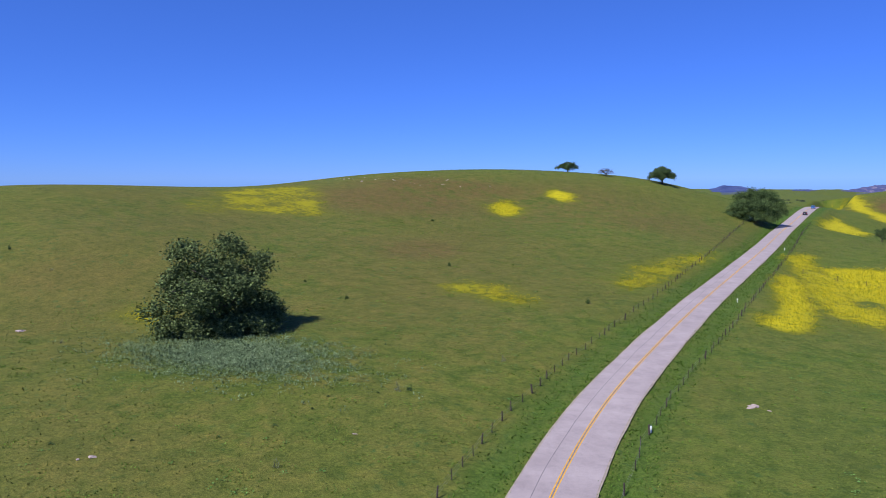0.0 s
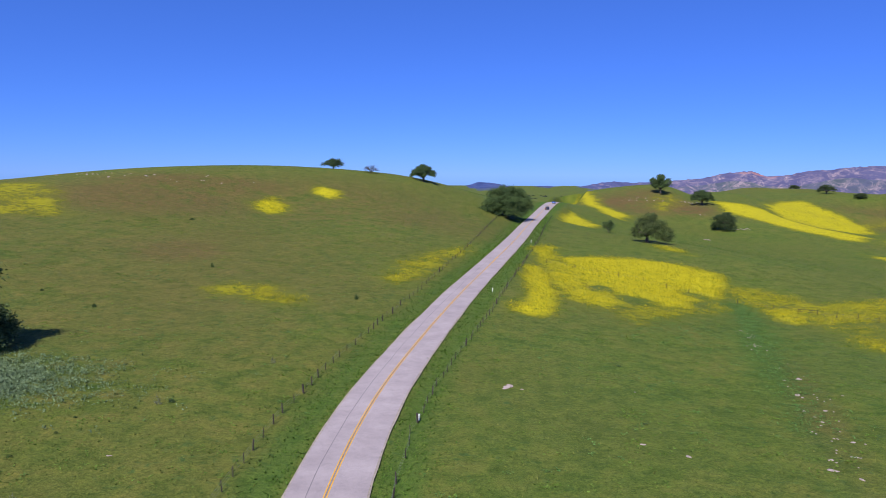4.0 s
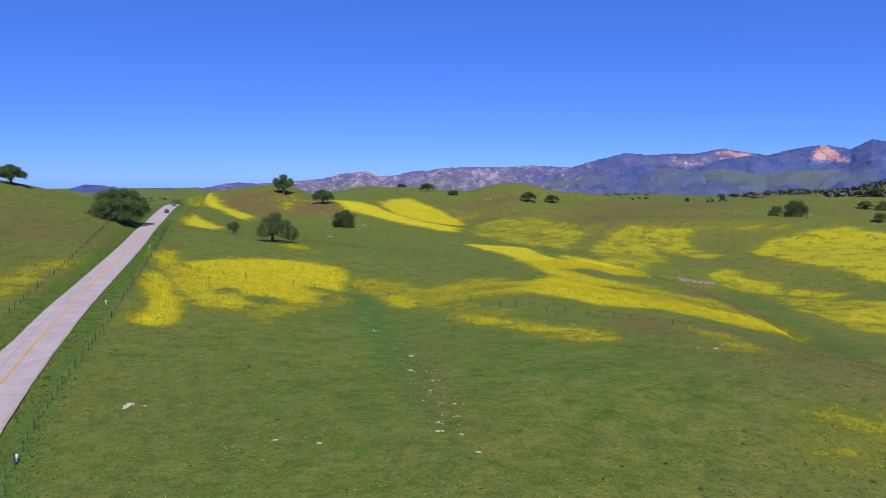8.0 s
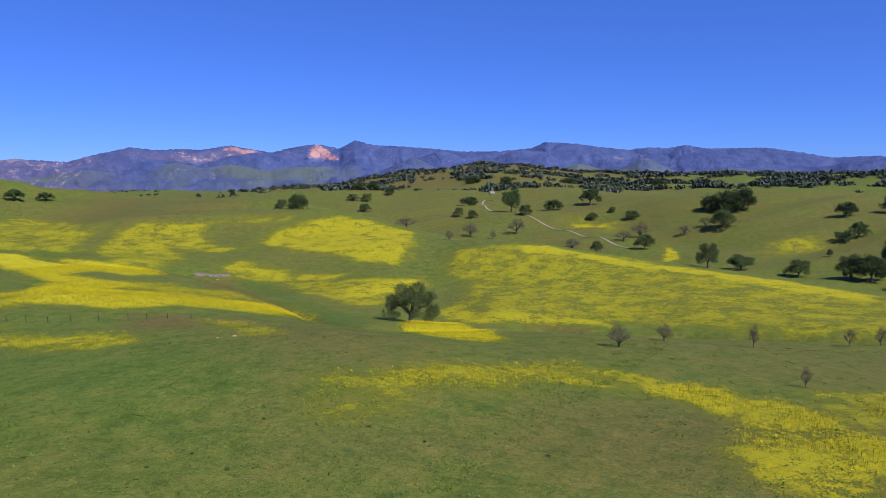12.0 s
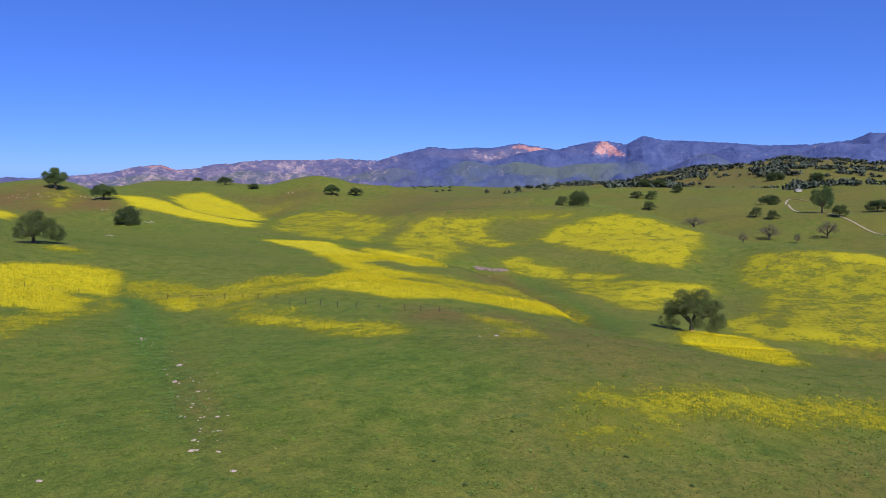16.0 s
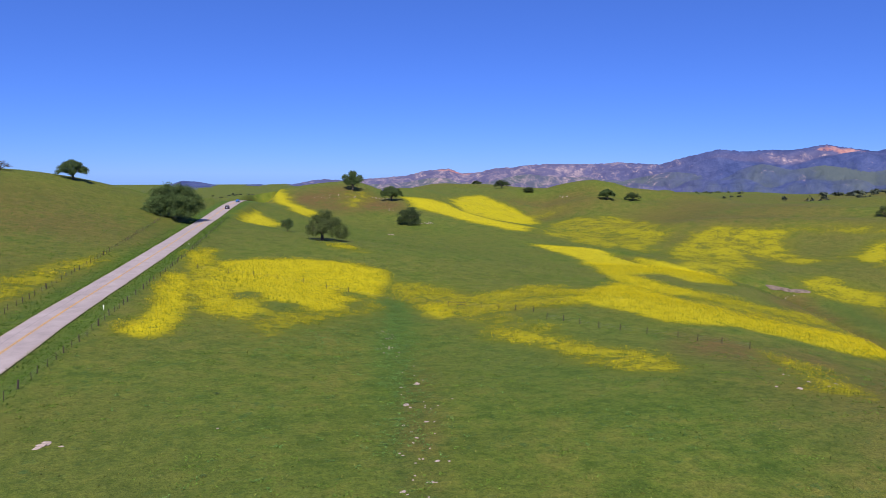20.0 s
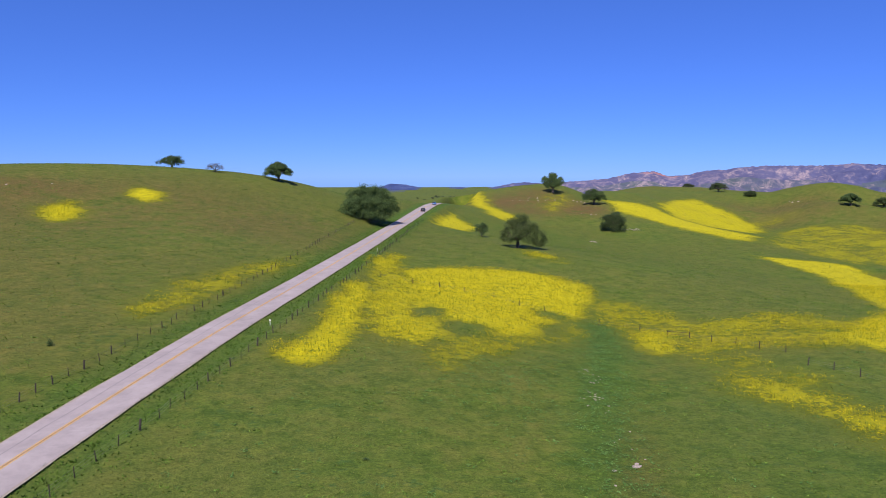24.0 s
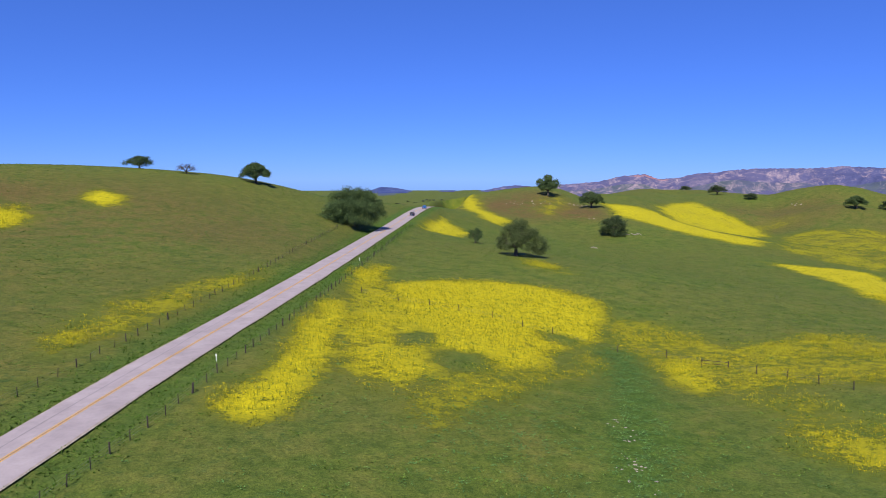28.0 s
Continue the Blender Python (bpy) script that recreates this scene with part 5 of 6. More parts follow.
fence([(76.2, 140.2), (78.4, 137.2), (80.0, 133.4), (81.8, 129.4), (84.5, 126.4), (87.9, 122.9), (92.2, 119.7), (94.5, 117.3), (97.9, 115.1), (101.0, 111.8)], "sparse wire fence on the brown slope", 0, 6)
fence([(265.2, 145.5), (279.0, 148.3), (290.1, 149.7), (301.5, 150.7), (312.8, 151.4), (322.8, 151.4), (332.6, 151.8)], "wire fence climbing the yellow hillside", 0, 7)


def field_gate(x, y, turn):
    g = thing("pipe_gate", x, y, "low rusty pipe gate between the flower stands", "gate", turn=turn)
    for k in (-1.9, 1.9):
        part("post", rod(bmesh.new(), (k, 0, -0.3), (k, 0, 1.2), 0.07, 8), POST_STEEL, g)
    part("rail", rod(bmesh.new(), (-1.9, 0, 1.0), (1.9, 0, 0.95), 0.045, 8), POST_STEEL, g)
    part("rail", rod(bmesh.new(), (-1.9, 0, 0.5), (1.9, 0, 0.5), 0.035, 8), POST_STEEL, g)


field_gate(65.1, 164.2, -0.35)

# ---- roadside markers ----
WHITE = plain("white_enamel", (0.78, 0.78, 0.77), 0.5, vary=0.06)
DARK = plain("dark_rubber", (0.025, 0.025, 0.027), 0.8, vary=0.2)


def utility_box(x, y):
    b = thing("utility_marker", x, y, "white utility pedestal with a dark side beside the fence", "utility box", turn=0.2, size=0.62)
    part("body", box(bmesh.new(), 0, 0, 0.55, 0.42, 0.3, 1.1, 0.04), WHITE, b)
    part("cap", box(bmesh.new(), 0, 0, 1.13, 0.46, 0.34, 0.08, 0.03), WHITE, b)
    part("door", box(bmesh.new(), 0.216, 0, 0.55, 0.02, 0.24, 0.85, 0.005), DARK, b)


def marker_post(x, y):
    b = thing("marker_post", x, y, "short white roadside marker post", "post", "roadside marker posts")
    part("stake", box(bmesh.new(), 0, 0, 0.35, 0.08, 0.04, 0.8, 0.01), WHITE, b)
    part("head", box(bmesh.new(), 0, 0, 0.84, 0.2, 0.05, 0.28, 0.01), WHITE, b)


utility_box(-10.3, 72.3)
marker_post(-5.0, 145.1)
marker_post(4.6, 233.8)
marker_post(37.0, 528.2)


# ---- cars ----
def paint(name, colour):
    m, nt, b = material(name, 0.45, 0.0, 0.3)
    b.inputs["Base Color"].default_value = (*colour, 1)
    b.inputs["Coat Weight"].default_value = 0.1
    return m


GLASS, _, gb = material("tinted_glass", 0.4, 0.0, 0.12)
gb.inputs["Base Color"].default_value = (0.012, 0.013, 0.016, 1)
BLUE, NAVY = paint("bright_blue_paint", (0.02, 0.2, 0.62)), paint("dark_navy_paint", (0.012, 0.022, 0.075))
RED_LAMP = plain("red_lamp", (0.4, 0.015, 0.015), 0.3, vary=0.05)
CLEAR_LAMP = plain("clear_lamp", (0.7, 0.7, 0.72), 0.2, vary=0.05)
RIM = plain("alloy_rim", (0.35, 0.35, 0.36), 0.35, metal=0.8, vary=0.1)


def loft(sections):
    """A skin over cross-sections of equal length, closed at both ends."""
    bm = bmesh.new()
    rings = [[bm.verts.new(v) for v in s] for s in sections]
    n = len(rings[0])
    for a, b in zip(rings, rings[1:]):
        for i in range(n):
            bm.faces.new((a[i], a[(i + 1) % n], b[(i + 1) % n], b[i]))
    bm.faces.new(rings[0][::-1])
    bm.faces.new(rings[-1])
    bmesh.ops.recalc_face_normals(bm, faces=bm.faces)
    return bm


def car(s, off, colour, label, roof, tail):
    """A five-door car on the road; s: northing, off: metres right of the middle."""
    k = int(np.argmin(np.abs(road_line[:, 1] - s)))
    t = road_line[k + 1] - road_line[k - 1]
    t /= np.linalg.norm(t)
    x, y = road_line[k] + np.array((t[1], -t[0])) * off
    c = new("car")
    c.location = (x, y, road_z[k] + 0.005)
    c.rotation_euler = (0, 0, math.atan2(-t[0], t[1]))
    tagged(c, label, "car", "cars on the road")
    # lower body: y from the tail to the nose
    shape = [(-2.2, 0.78, 0.42, 0.95), (-2.1, 0.86, 0.3, 1.0), (-1.3, 0.89, 0.24, 1.0), (0.0, 0.9, 0.22, 0.99), (1.0, 0.89, 0.24, 0.97), (1.85, 0.84, 0.3, 0.86), (2.15, 0.7, 0.4, 0.74)]
    sec = [[(-w, yy, lo + 0.1), (-w * 0.9, yy, lo), (w * 0.9, yy, lo), (w, yy, lo + 0.1), (w, yy, hi - 0.16), (w * 0.94, yy, hi), (-w * 0.94, yy, hi), (-w, yy, hi - 0.16)] for yy, w, lo, hi in shape]
    body = part("body", loft(sec), colour, c, smooth=False)
    # cabin
    cab = [(tail, 0.8, 0.97, 1.0), (tail + 0.32, 0.72, 0.97, roof - 0.06), (-0.6, 0.7, 0.97, roof), (0.15, 0.7, 0.97, roof - 0.02), (1.0, 0.78, 0.95, 0.97)]
    sec = [[(-w - (0.1 if hi > 1.1 else 0.02), yy, lo), (w + (0.1 if hi > 1.1 else 0.02), yy, lo), (w, yy, hi - 0.05), (w * 0.9, yy, hi - 0.01), (-w * 0.9, yy, hi - 0.01), (-w, yy, hi - 0.05)] for yy, w, lo, hi in cab]
    part("cabin_glass", loft(sec), GLASS, c, "dark tinted windows")
    bm = bmesh.new()
    box(bm, 0, (tail + 0.3 + 0.2) / 2, roof + 0.0, 1.36, 0.2 - tail - 0.22, 0.07, 0.03)
    part("roof", bm, colour, c)
    for sx in (-1, 1):
        bm = bmesh.new()
        for yy in (tail + 0.22, -0.62, 0.2):
            rod(bm, (sx * 0.86, yy, 0.96), (sx * 0.7, yy + (0.12 if yy < -1 else 0.0), roof - 0.02), 0.05, 5)
        rod(bm, (sx * 0.8, 0.98, 0.97), (sx * 0.69, 0.18, roof - 0.02), 0.045, 5)
        part("pillars", bm, colour, c)
        part("roof_rail", rod(bmesh.new(), (sx * 0.62, tail + 0.5, roof + 0.07), (sx * 0.62, 0.1, roof + 0.07), 0.025, 6), DARK, c, "black roof rail")
        part("tail_lamp", box(bmesh.new(), sx * 0.7, -2.16, 0.82, 0.26, 0.12, 0.22, 0.03), RED_LAMP, c, "red tail lamp")
        part("headlight", box(bmesh.new(), sx * 0.62, 2.02, 0.66, 0.34, 0.2, 0.14, 0.04), CLEAR_LAMP, c, "clear headlight")
        part("wing_mirror", box(bmesh.new(), sx * 1.0, 0.72, 1.0, 0.2, 0.12, 0.14, 0.03), DARK, c, "black wing mirror")
        for yy in (-1.32, 1.32):
            w = rod(bmesh.new(), (sx * 0.72, yy, 0.33), (sx * 0.92, yy, 0.33), 0.33, 20)
            wheel = part("wheel", w, DARK, c, "black tyre")
            part("rim", rod(bmesh.new(), (sx * 0.9, yy, 0.33), (sx * 0.93, yy, 0.33), 0.21, 14), RIM, wheel, "grey alloy rim")
    part("bumper", box(bmesh.new(), 0, -2.16, 0.46, 1.5, 0.18, 0.26, 0.05), DARK, c, "black lower bumper")
    part("number_plate", box(bmesh.new(), 0, -2.225, 0.72, 0.34, 0.02, 0.13, 0.004), WHITE, c, "plain pale plate")
    part("tailgate_bar", box(bmesh.new(), 0, tail + 0.02, 1.0, 1.3, 0.1, 0.06, 0.02), colour, c)
    return c


car(416, 1.75, BLUE, "bright blue five-door car driving on the road", 1.53, -1.95)
car(374, 1.75, NAVY, "dark navy estate car driving on the road", 1.6, -2.1)

# ---- rocks ----
STONE = plain("pale_limestone", (0.33, 0.262, 0.242), 0.9, vary=0.3, scale=2.5)


def rock_mesh(seed):
    rng = random.Random(seed)
    bm = bmesh.new()
    bmesh.ops.create_icosphere(bm, subdivisions=2, radius=1.0)
    for v in bm.verts:
        n = noise.noise(v.co * 1.3 + Vector((seed * 7.0, 0, 0))) * 0.55 + noise.noise(v.co * 3.1) * 0.2
        v.co *= 1 + n
        v.co.z *= 0.45
    m = bpy.data.meshes.new("rock")
    bm.to_mesh(m)
    bm.free()
    m.materials.append(STONE)
    return m


ROCKS = [rock_mesh(s) for s in range(5)]


def rock(x, y, size, label="pale pinkish stone half sunk in the grass", group="stones in the grass"):
    size *= 1.15 if group == "stones in the grass" else 1.0
    r = new("rock", random.choice(ROCKS))
    r.location = (x, y, ground_z(x, y) + size * 0.04)
    r.rotation_euler = (random.uniform(-0.15, 0.15), random.uniform(-0.15, 0.15), random.uniform(0, 6.28))
    r.scale = (size * random.uniform(0.8, 1.4), size * random.uniform(0.6, 1.0), size * random.uniform(0.6, 1.0))
    return tagged(r, label, "rock", group)


random.seed(11)
rock(40.8, 109.3, 0.1)
rock(39.0, 106.7, 0.1)
rock(38.3, 105.8, 0.1)
rock(39.5, 104.0, 0.1)
rock(38.8, 100.0, 0.2)
rock(40.0, 101.3, 0.1)
rock(36.3, 98.1, 0.2)
rock(35.5, 94.7, 0.1)
rock(35.0, 90.2, 0.4)
rock(35.2, 89.1, 0.2)
rock(37.3, 91.1, 0.1)
rock(37.1, 89.6, 0.1)
rock(36.8, 88.7, 0.1)
rock(37.3, 88.0, 0.1)
rock(38.5, 89.2, 0.1)
rock(35.5, 83.3, 0.2)
rock(36.3, 83.1, 0.1)
rock(32.8, 82.5, 0.2)
rock(33.1, 80.3, 0.1)
rock(35.2, 79.2, 0.1)
rock(33.1, 78.3, 0.2)
rock(32.4, 76.9, 0.1)
rock(33.5, 75.0, 0.1)
rock(30.4, 74.3, 0.1)
rock(30.6, 73.7, 0.1)
rock(31.8, 72.4, 0.1)
rock(31.2, 71.5, 0.1)
rock(32.1, 72.3, 0.1)
rock(33.2, 71.5, 0.2)
rock(34.2, 71.2, 0.1)
rock(30.4, 68.6, 0.1)
rock(30.0, 67.7, 0.1)
rock(31.4, 69.4, 0.0)
rock(31.4, 66.8, 0.2)
rock(31.0, 66.9, 0.1)
rock(31.7, 66.7, 0.1)
rock(28.6, 65.5, 0.2)
rock(28.8, 64.9, 0.1)
rock(30.3, 64.0, 0.1)
rock(35.4, 67.1, 0.0)
rock(41.0, 91.6, 0.1)
rock(-1.3, 83.8, 0.3)
rock(-1.0, 84.4, 0.4)
rock(-0.7, 85.0, 0.3)
rock(0.7, 83.8, 0.2)
rock(12.1, 66.9, 0.2)
rock(15.7, 64.1, 0.2)
rock(28.4, 55.7, 0.2)
rock(29.2, 60.9, 0.2)
rock(27.6, 62.7, 0.3)
rock(35.4, 83.3, 0.2)
rock(38.6, 99.3, 0.3)
rock(14.4, 85.8, 0.1)
rock(-53.5, 42.0, 0.3)
rock(-54.2, 41.1, 0.2)
rock(-105.2, 71.1, 0.6)
rock(-36.2, 57.6, 0.2)


def rock_field(x, y, rx, ry, n, size):
    for _ in range(n):
        a, r = random.uniform(0, 6.28), math.sqrt(random.random())
        rock(x + math.cos(a) * rx * r, y + math.sin(a) * ry * r, size * random.uniform(0.5, 1.4), "pale stone on the bare hillside", "stones on the hillsides")


rock_field(89.4, 515.0, 16, 9, 22, 0.45)
rock_field(121.7, 519.7, 12, 5, 12, 0.55)
rock_field(118.5, 477.4, 6, 4, 6, 0.4)
rock_field(97.3, 373.0, 1.4, 5, 6, 0.5)
rock_field(-154.3, 254.3, 24, 8, 14, 0.45)
rock_field(-125.4, 259.2, 30, 16, 20, 0.3)
rock_field(299.0, 576.6, 5, 14, 9, 0.6)
rock_field(229.7, 242.0, 6, 3, 14, 0.5)
rock_field(39.6, 120.4, 1.6, 5.0, 22, 0.13)
rock_field(41.5, 130.7, 1.4, 5.0, 16, 0.12)
rock_field(85.2, 84.8, 12, 5, 7, 0.3)

# ---- shrubs ----
def shrub_mesh(seed, mat, leaf, n):
    rng = random.Random(seed)
    lv = []
    for _ in range(n):
        d = Vector((rng.gauss(0, 1), rng.gauss(0, 1), abs(rng.gauss(0, 1)))).normalized()
        p = Vector((d.x * 0.5, d.y * 0.5, d.z * 0.95)) * rng.uniform(0.3, 1.0)
        u = (d + Vector((0, 0, 0.8))).normalized()
        v = u.orthogonal().normalized()
        v = (v * math.cos(9 * rng.random()) + u.cross(v) * math.sin(9 * rng.random())).normalized()
        s = leaf * rng.uniform(0.6, 1.4)
        lv += [tuple(p - u * s), tuple(p + v * s * 0.4), tuple(p + u * s), tuple(p - v * s * 0.4)]
    return mesh_of("shrub", lv, [(i, i + 1, i + 2, i + 3) for i in range(0, len(lv), 4)], mat)


SHRUB_DARK, SHRUB_GREY = [shrub_mesh(s, LEAF, 0.11, 200) for s in (1, 2, 3)], [shrub_mesh(s, LEAF_DRY, 0.09, 80) for s in (4, 5)]


def shrub(kinds, x, y, size, high, label):
    s = new("shrub", random.choice(kinds))
    s.location = (x, y, ground_z(x, y) - 0.05)
    s.rotation_euler = (0, 0, random.uniform(0, 6.28))
    s.scale = (size, size, high)
    return tagged(s, label, "shrub", "weeds of the meadow")


shrub(SHRUB_DARK, -65.9, 146.3, 0.8, 1.2, "dark green weed standing in the short grass")
shrub(SHRUB_DARK, -71.4, 111.6, 0.8, 0.9, "dark green weed standing in the short grass")
shrub(SHRUB_DARK, -30.0, 129.0, 0.9, 1.2, "dark green weed standing in the short grass")
shrub(SHRUB_GREY, -31.6, 87.4, 0.7, 1.2, "dry grey thistle standing in the short grass")
shrub(SHRUB_GREY, -38.3, 70.2, 0.8, 1.5, "dry grey thistle standing in the short grass")
shrub(SHRUB_DARK, -37.3, 71.3, 0.8, 0.5, "dark green weed standing in the short grass")
shrub(SHRUB_DARK, -142.7, 95.1, 0.7, 1.2, "dark green weed standing in the short grass")
shrub(SHRUB_GREY, -126.0, 91.9, 1.0, 0.7, "dry grey thistle standing in the short grass")
shrub(SHRUB_GREY, -38.3, 48.1, 0.7, 1.1, "dry grey thistle standing in the short grass")
shrub(SHRUB_DARK, -53.3, 46.1, 0.4, 0.3, "dark green weed standing in the short grass")
shrub(SHRUB_GREY, -92.8, 68.7, 0.9, 0.9, "dry grey thistle standing in the short grass")
shrub(SHRUB_DARK, -59.0, 42.1, 0.6, 0.3, "dark green weed standing in the short grass")
shrub(SHRUB_DARK, -47.0, 50.6, 0.5, 0.3, "dark green weed standing in the short grass")
shrub(SHRUB_DARK, -43.6, 61.0, 0.5, 0.3, "dark green weed standing in the short grass")
shrub(SHRUB_DARK, -44.2, 64.9, 0.5, 0.3, "dark green weed standing in the short grass")
shrub(SHRUB_DARK, -44.2, 55.5, 0.5, 0.3, "dark green weed standing in the short grass")
shrub(SHRUB_DARK, -85.6, 118.3, 0.8, 0.5, "dark green weed standing in the short grass")
shrub(SHRUB_DARK, -95.9, 200.2, 1.8, 0.7, "dark green weed standing in the short grass")
shrub(SHRUB_DARK, -40.0, 68.7, 0.5, 0.3, "dark green weed standing in the short grass")
shrub(SHRUB_DARK, 36.6, 46.9, 0.5, 0.2, "dark green weed standing in the short grass")
shrub(SHRUB_DARK, 54.5, 49.6, 0.6, 0.3, "dark green weed standing in the short grass")
shrub(SHRUB_DARK, 59.9, 33.1, 0.6, 0.3, "dark green weed standing in the short grass")
shrub(SHRUB_DARK, 59.8, 39.9, 0.7, 0.3, "dark green weed standing in the short grass")
shrub(SHRUB_DARK, 64.2, 21.4, 0.8, 0.3, "dark green weed standing in the short grass")
shrub(SHRUB_DARK, 43.3, 47.9, 0.5, 0.3, "dark green weed standing in the short grass")
shrub(SHRUB_DARK, 14.1, 97.9, 0.8, 0.3, "dark green weed standing in the short grass")
shrub(SHRUB_DARK, 13.4, 73.2, 0.7, 0.3, "dark green weed standing in the short grass")
shrub(SHRUB_DARK, 42.4, 42.7, 0.7, 0.3, "dark green weed standing in the short grass")
shrub(SHRUB_DARK, 38.9, 48.5, 0.6, 0.2, "dark green weed standing in the short grass")

# ---- dead wood by the bushy oak ----
GREY_WOOD = plain("bleached_dead_wood", (0.3, 0.26, 0.23), 0.9, vary=0.3)
lx, ly = 131.3, 424.4
dead = thing("fallen_branches", lx, ly, "heap of bleached fallen branches in the grass", "dead wood")
for i in range(9):
    a = random.uniform(0, 6.28)
    p = Vector((random.uniform(-3, 3), random.uniform(-1.5, 1.5), 0.1))
    q = p + Vector((math.cos(a) * 3, math.sin(a) * 2, random.uniform(0.2, 2.2)))
    part("branch", rod(bmesh.new(), p, q, 0.16, 6, 0.05), GREY_WOOD, dead)

# ---- bare earth bank at the creek, farm track, far buildings ----
EARTH = plain("bare_earth", (0.15, 0.115, 0.092), 0.95, vary=0.45, scale=0.6)


def earth_bank(x, y, rx, ry, turn):
    bm = bmesh.new()
    n, rings = 22, 6
    grid = []
    for j in range(rings + 1):
        row = []
        for i in range(n):
            a = 2 * math.pi * i / n
            w = j / rings * (1 + 0.3 * noise.noise((math.cos(a) * 1.7, math.sin(a) * 1.7, 4.0)))
            u, v = math.cos(a) * rx * w, math.sin(a) * ry * w
            px, py = x + u * math.cos(turn) - v * math.sin(turn), y + u * math.sin(turn) + v * math.cos(turn)
            lift = 0.5 * (1 - w) + 0.9 * noise.noise((px * 0.4, py * 0.4, 1.0)) * (1 - w)
            row.append(bm.verts.new((px, py, ground_z(px, py) + 0.12 + lift - 0.35 * max(0, w - 0.8))))
        grid.append(row)
    for a, b in zip(grid, grid[1:]):
        for i in range(n):
            bm.faces.new((a[i], a[(i + 1) % n], b[(i + 1) % n], b[i]))
    m = bpy.data.meshes.new("earth_bank")
    bm.to_mesh(m)
    bm.free()
    m.materials.append(EARTH)
    return tagged(new("earth_bank", m), "bare pinkish eroded earth bank above the creek", "earth bank", kind="structure")


earth_bank(234.5, 250.5, 6, 2.2, -0.85)
earth_bank(240.5, 246.0, 4, 2.6, -0.3)

TRACK = plain("pale_track_dirt", (0.25, 0.22, 0.17), 0.95, vary=0.25, scale=0.5)
track_points = [(799.1, 347.0), (797.0, 366.3), (769.2, 358.6), (711.1, 323.4), (677.4, 276.6), (645.6, 234.2), (601.7, 180.9), (541.5, 127.8)]
tp = spline([(x, y, 0.0) for x, y in track_points], 4.0)
tz = height(tp[:, 0], tp[:, 1])
track = tagged(ribbon("farm_track", 0, 2.1, 0.3, TRACK, tp[:, :2], tz), "pale dirt farm track winding over the far meadow", "track", kind="structure")

ROOF = plain("pale_roof", (0.36, 0.34, 0.33), 0.7, vary=0.1)
FARM_WALL = plain("faded_farm_wall", (0.42, 0.4, 0.37), 0.8, vary=0.15)


def far_house(x, y, w, d, h, turn):
    b = thing("farm_building", x, y, "small pale farm building among the far oaks", "building", "farm buildings", turn=turn)
    part("wall", box(bmesh.new(), 0, 0, h / 2, w, d, h), FARM_WALL, b)
    bm = bmesh.new()
    v = [bm.verts.new(p) for p in ((-w * 0.54, -d * 0.56, h), (w * 0.54, -d * 0.56, h), (w * 0.54, d * 0.56, h), (-w * 0.54, d * 0.56, h), (-w * 0.54, 0, h * 1.45), (w * 0.54, 0, h * 1.45))]
    for f in ((0, 1, 5, 4), (2, 3, 4, 5), (0, 4, 3), (1, 2, 5), (3, 2, 1, 0)):
        bm.faces.new([v[i] for i in f])
    part("roof", bm, ROOF, b)
    for k in (-0.25, 0.25):
        part("window", box(bmesh.new(), k * w, -d / 2 - 0.03, h * 0.55, w * 0.14, 0.08, h * 0.3), GLASS, b)


far_house(849.1, 382.2, 8, 6, 2.6, 0.6)

# ---- grass, weeds, flowers and far woods: too many to count ----
def stuff(name, verts, faces, mat, label, category):
    m = bpy.data.meshes.new(name)
    m.from_pydata(verts.tolist(), [], faces.tolist())
    m.materials.append(mat)
    return tagged(new(name, m), label, category, kind="stuff")


def blades(xy, high, wide, lean, rng, per=3, lift=0.0):
    """Pointed blades, several to a tuft; each one a triangle."""
    n = len(xy)
    xy = np.repeat(xy, per, 0)
    high, wide = np.repeat(high, per), np.repeat(wide, per)
    z = height(xy[:, 0], xy[:, 1]) + lift
    a, b = rng.uniform(0, 6.283, n * per), rng.uniform(0, 6.283, n * per)
    dx, dy = np.cos(a) * wide / 2, np.sin(a) * wide / 2
    k = rng.uniform(0.2, 1.0, n * per) * lean * high
    v = np.empty((n * per, 3, 3))
    v[:, 0] = np.stack([xy[:, 0] - dx, xy[:, 1] - dy, z - 0.02], 1)
    v[:, 1] = np.stack([xy[:, 0] + dx, xy[:, 1] + dy, z - 0.02], 1)
    v[:, 2] = np.stack([xy[:, 0] + np.cos(b) * k, xy[:, 1] + np.sin(b) * k, z + high], 1)
    return v.reshape(-1, 3), np.arange(n * per * 3).reshape(-1, 3)


def flakes(p, size, rng, tilt=0.6):
    """Small leaf-shaped quads that mostly face up."""
    n = len(p)
    a = rng.uniform(0, 6.283, n)
    u = np.stack([np.cos(a), np.sin(a), rng.normal(0, tilt, n)], 1)
    w = np.stack([-np.sin(a), np.cos(a), rng.normal(0, tilt, n)], 1)
    s = size[:, None]
    v = np.stack([p - u * s, p + w * s * 0.7, p + u * s, p - w * s * 0.7], 1)
    return v.reshape(-1, 3), np.arange(n * 4).reshape(-1, 4)


GRASS_DARK = leaf_material("dark_grass", (0.075, 0.13, 0.022), (0.105, 0.165, 0.03))
GRASS_VERGE = leaf_material("verge_grass", (0.06, 0.115, 0.018), (0.08, 0.14, 0.024))
GRASS_PALE = leaf_material("pale_grass", (0.07, 0.1, 0.02), (0.14, 0.15, 0.04))
PETAL = leaf_material("mustard_petals", (0.4, 0.34, 0.008), (0.6, 0.47, 0.01))
STEM = leaf_material("mustard_stems", (0.13, 0.16, 0.018), (0.2, 0.22, 0.022))
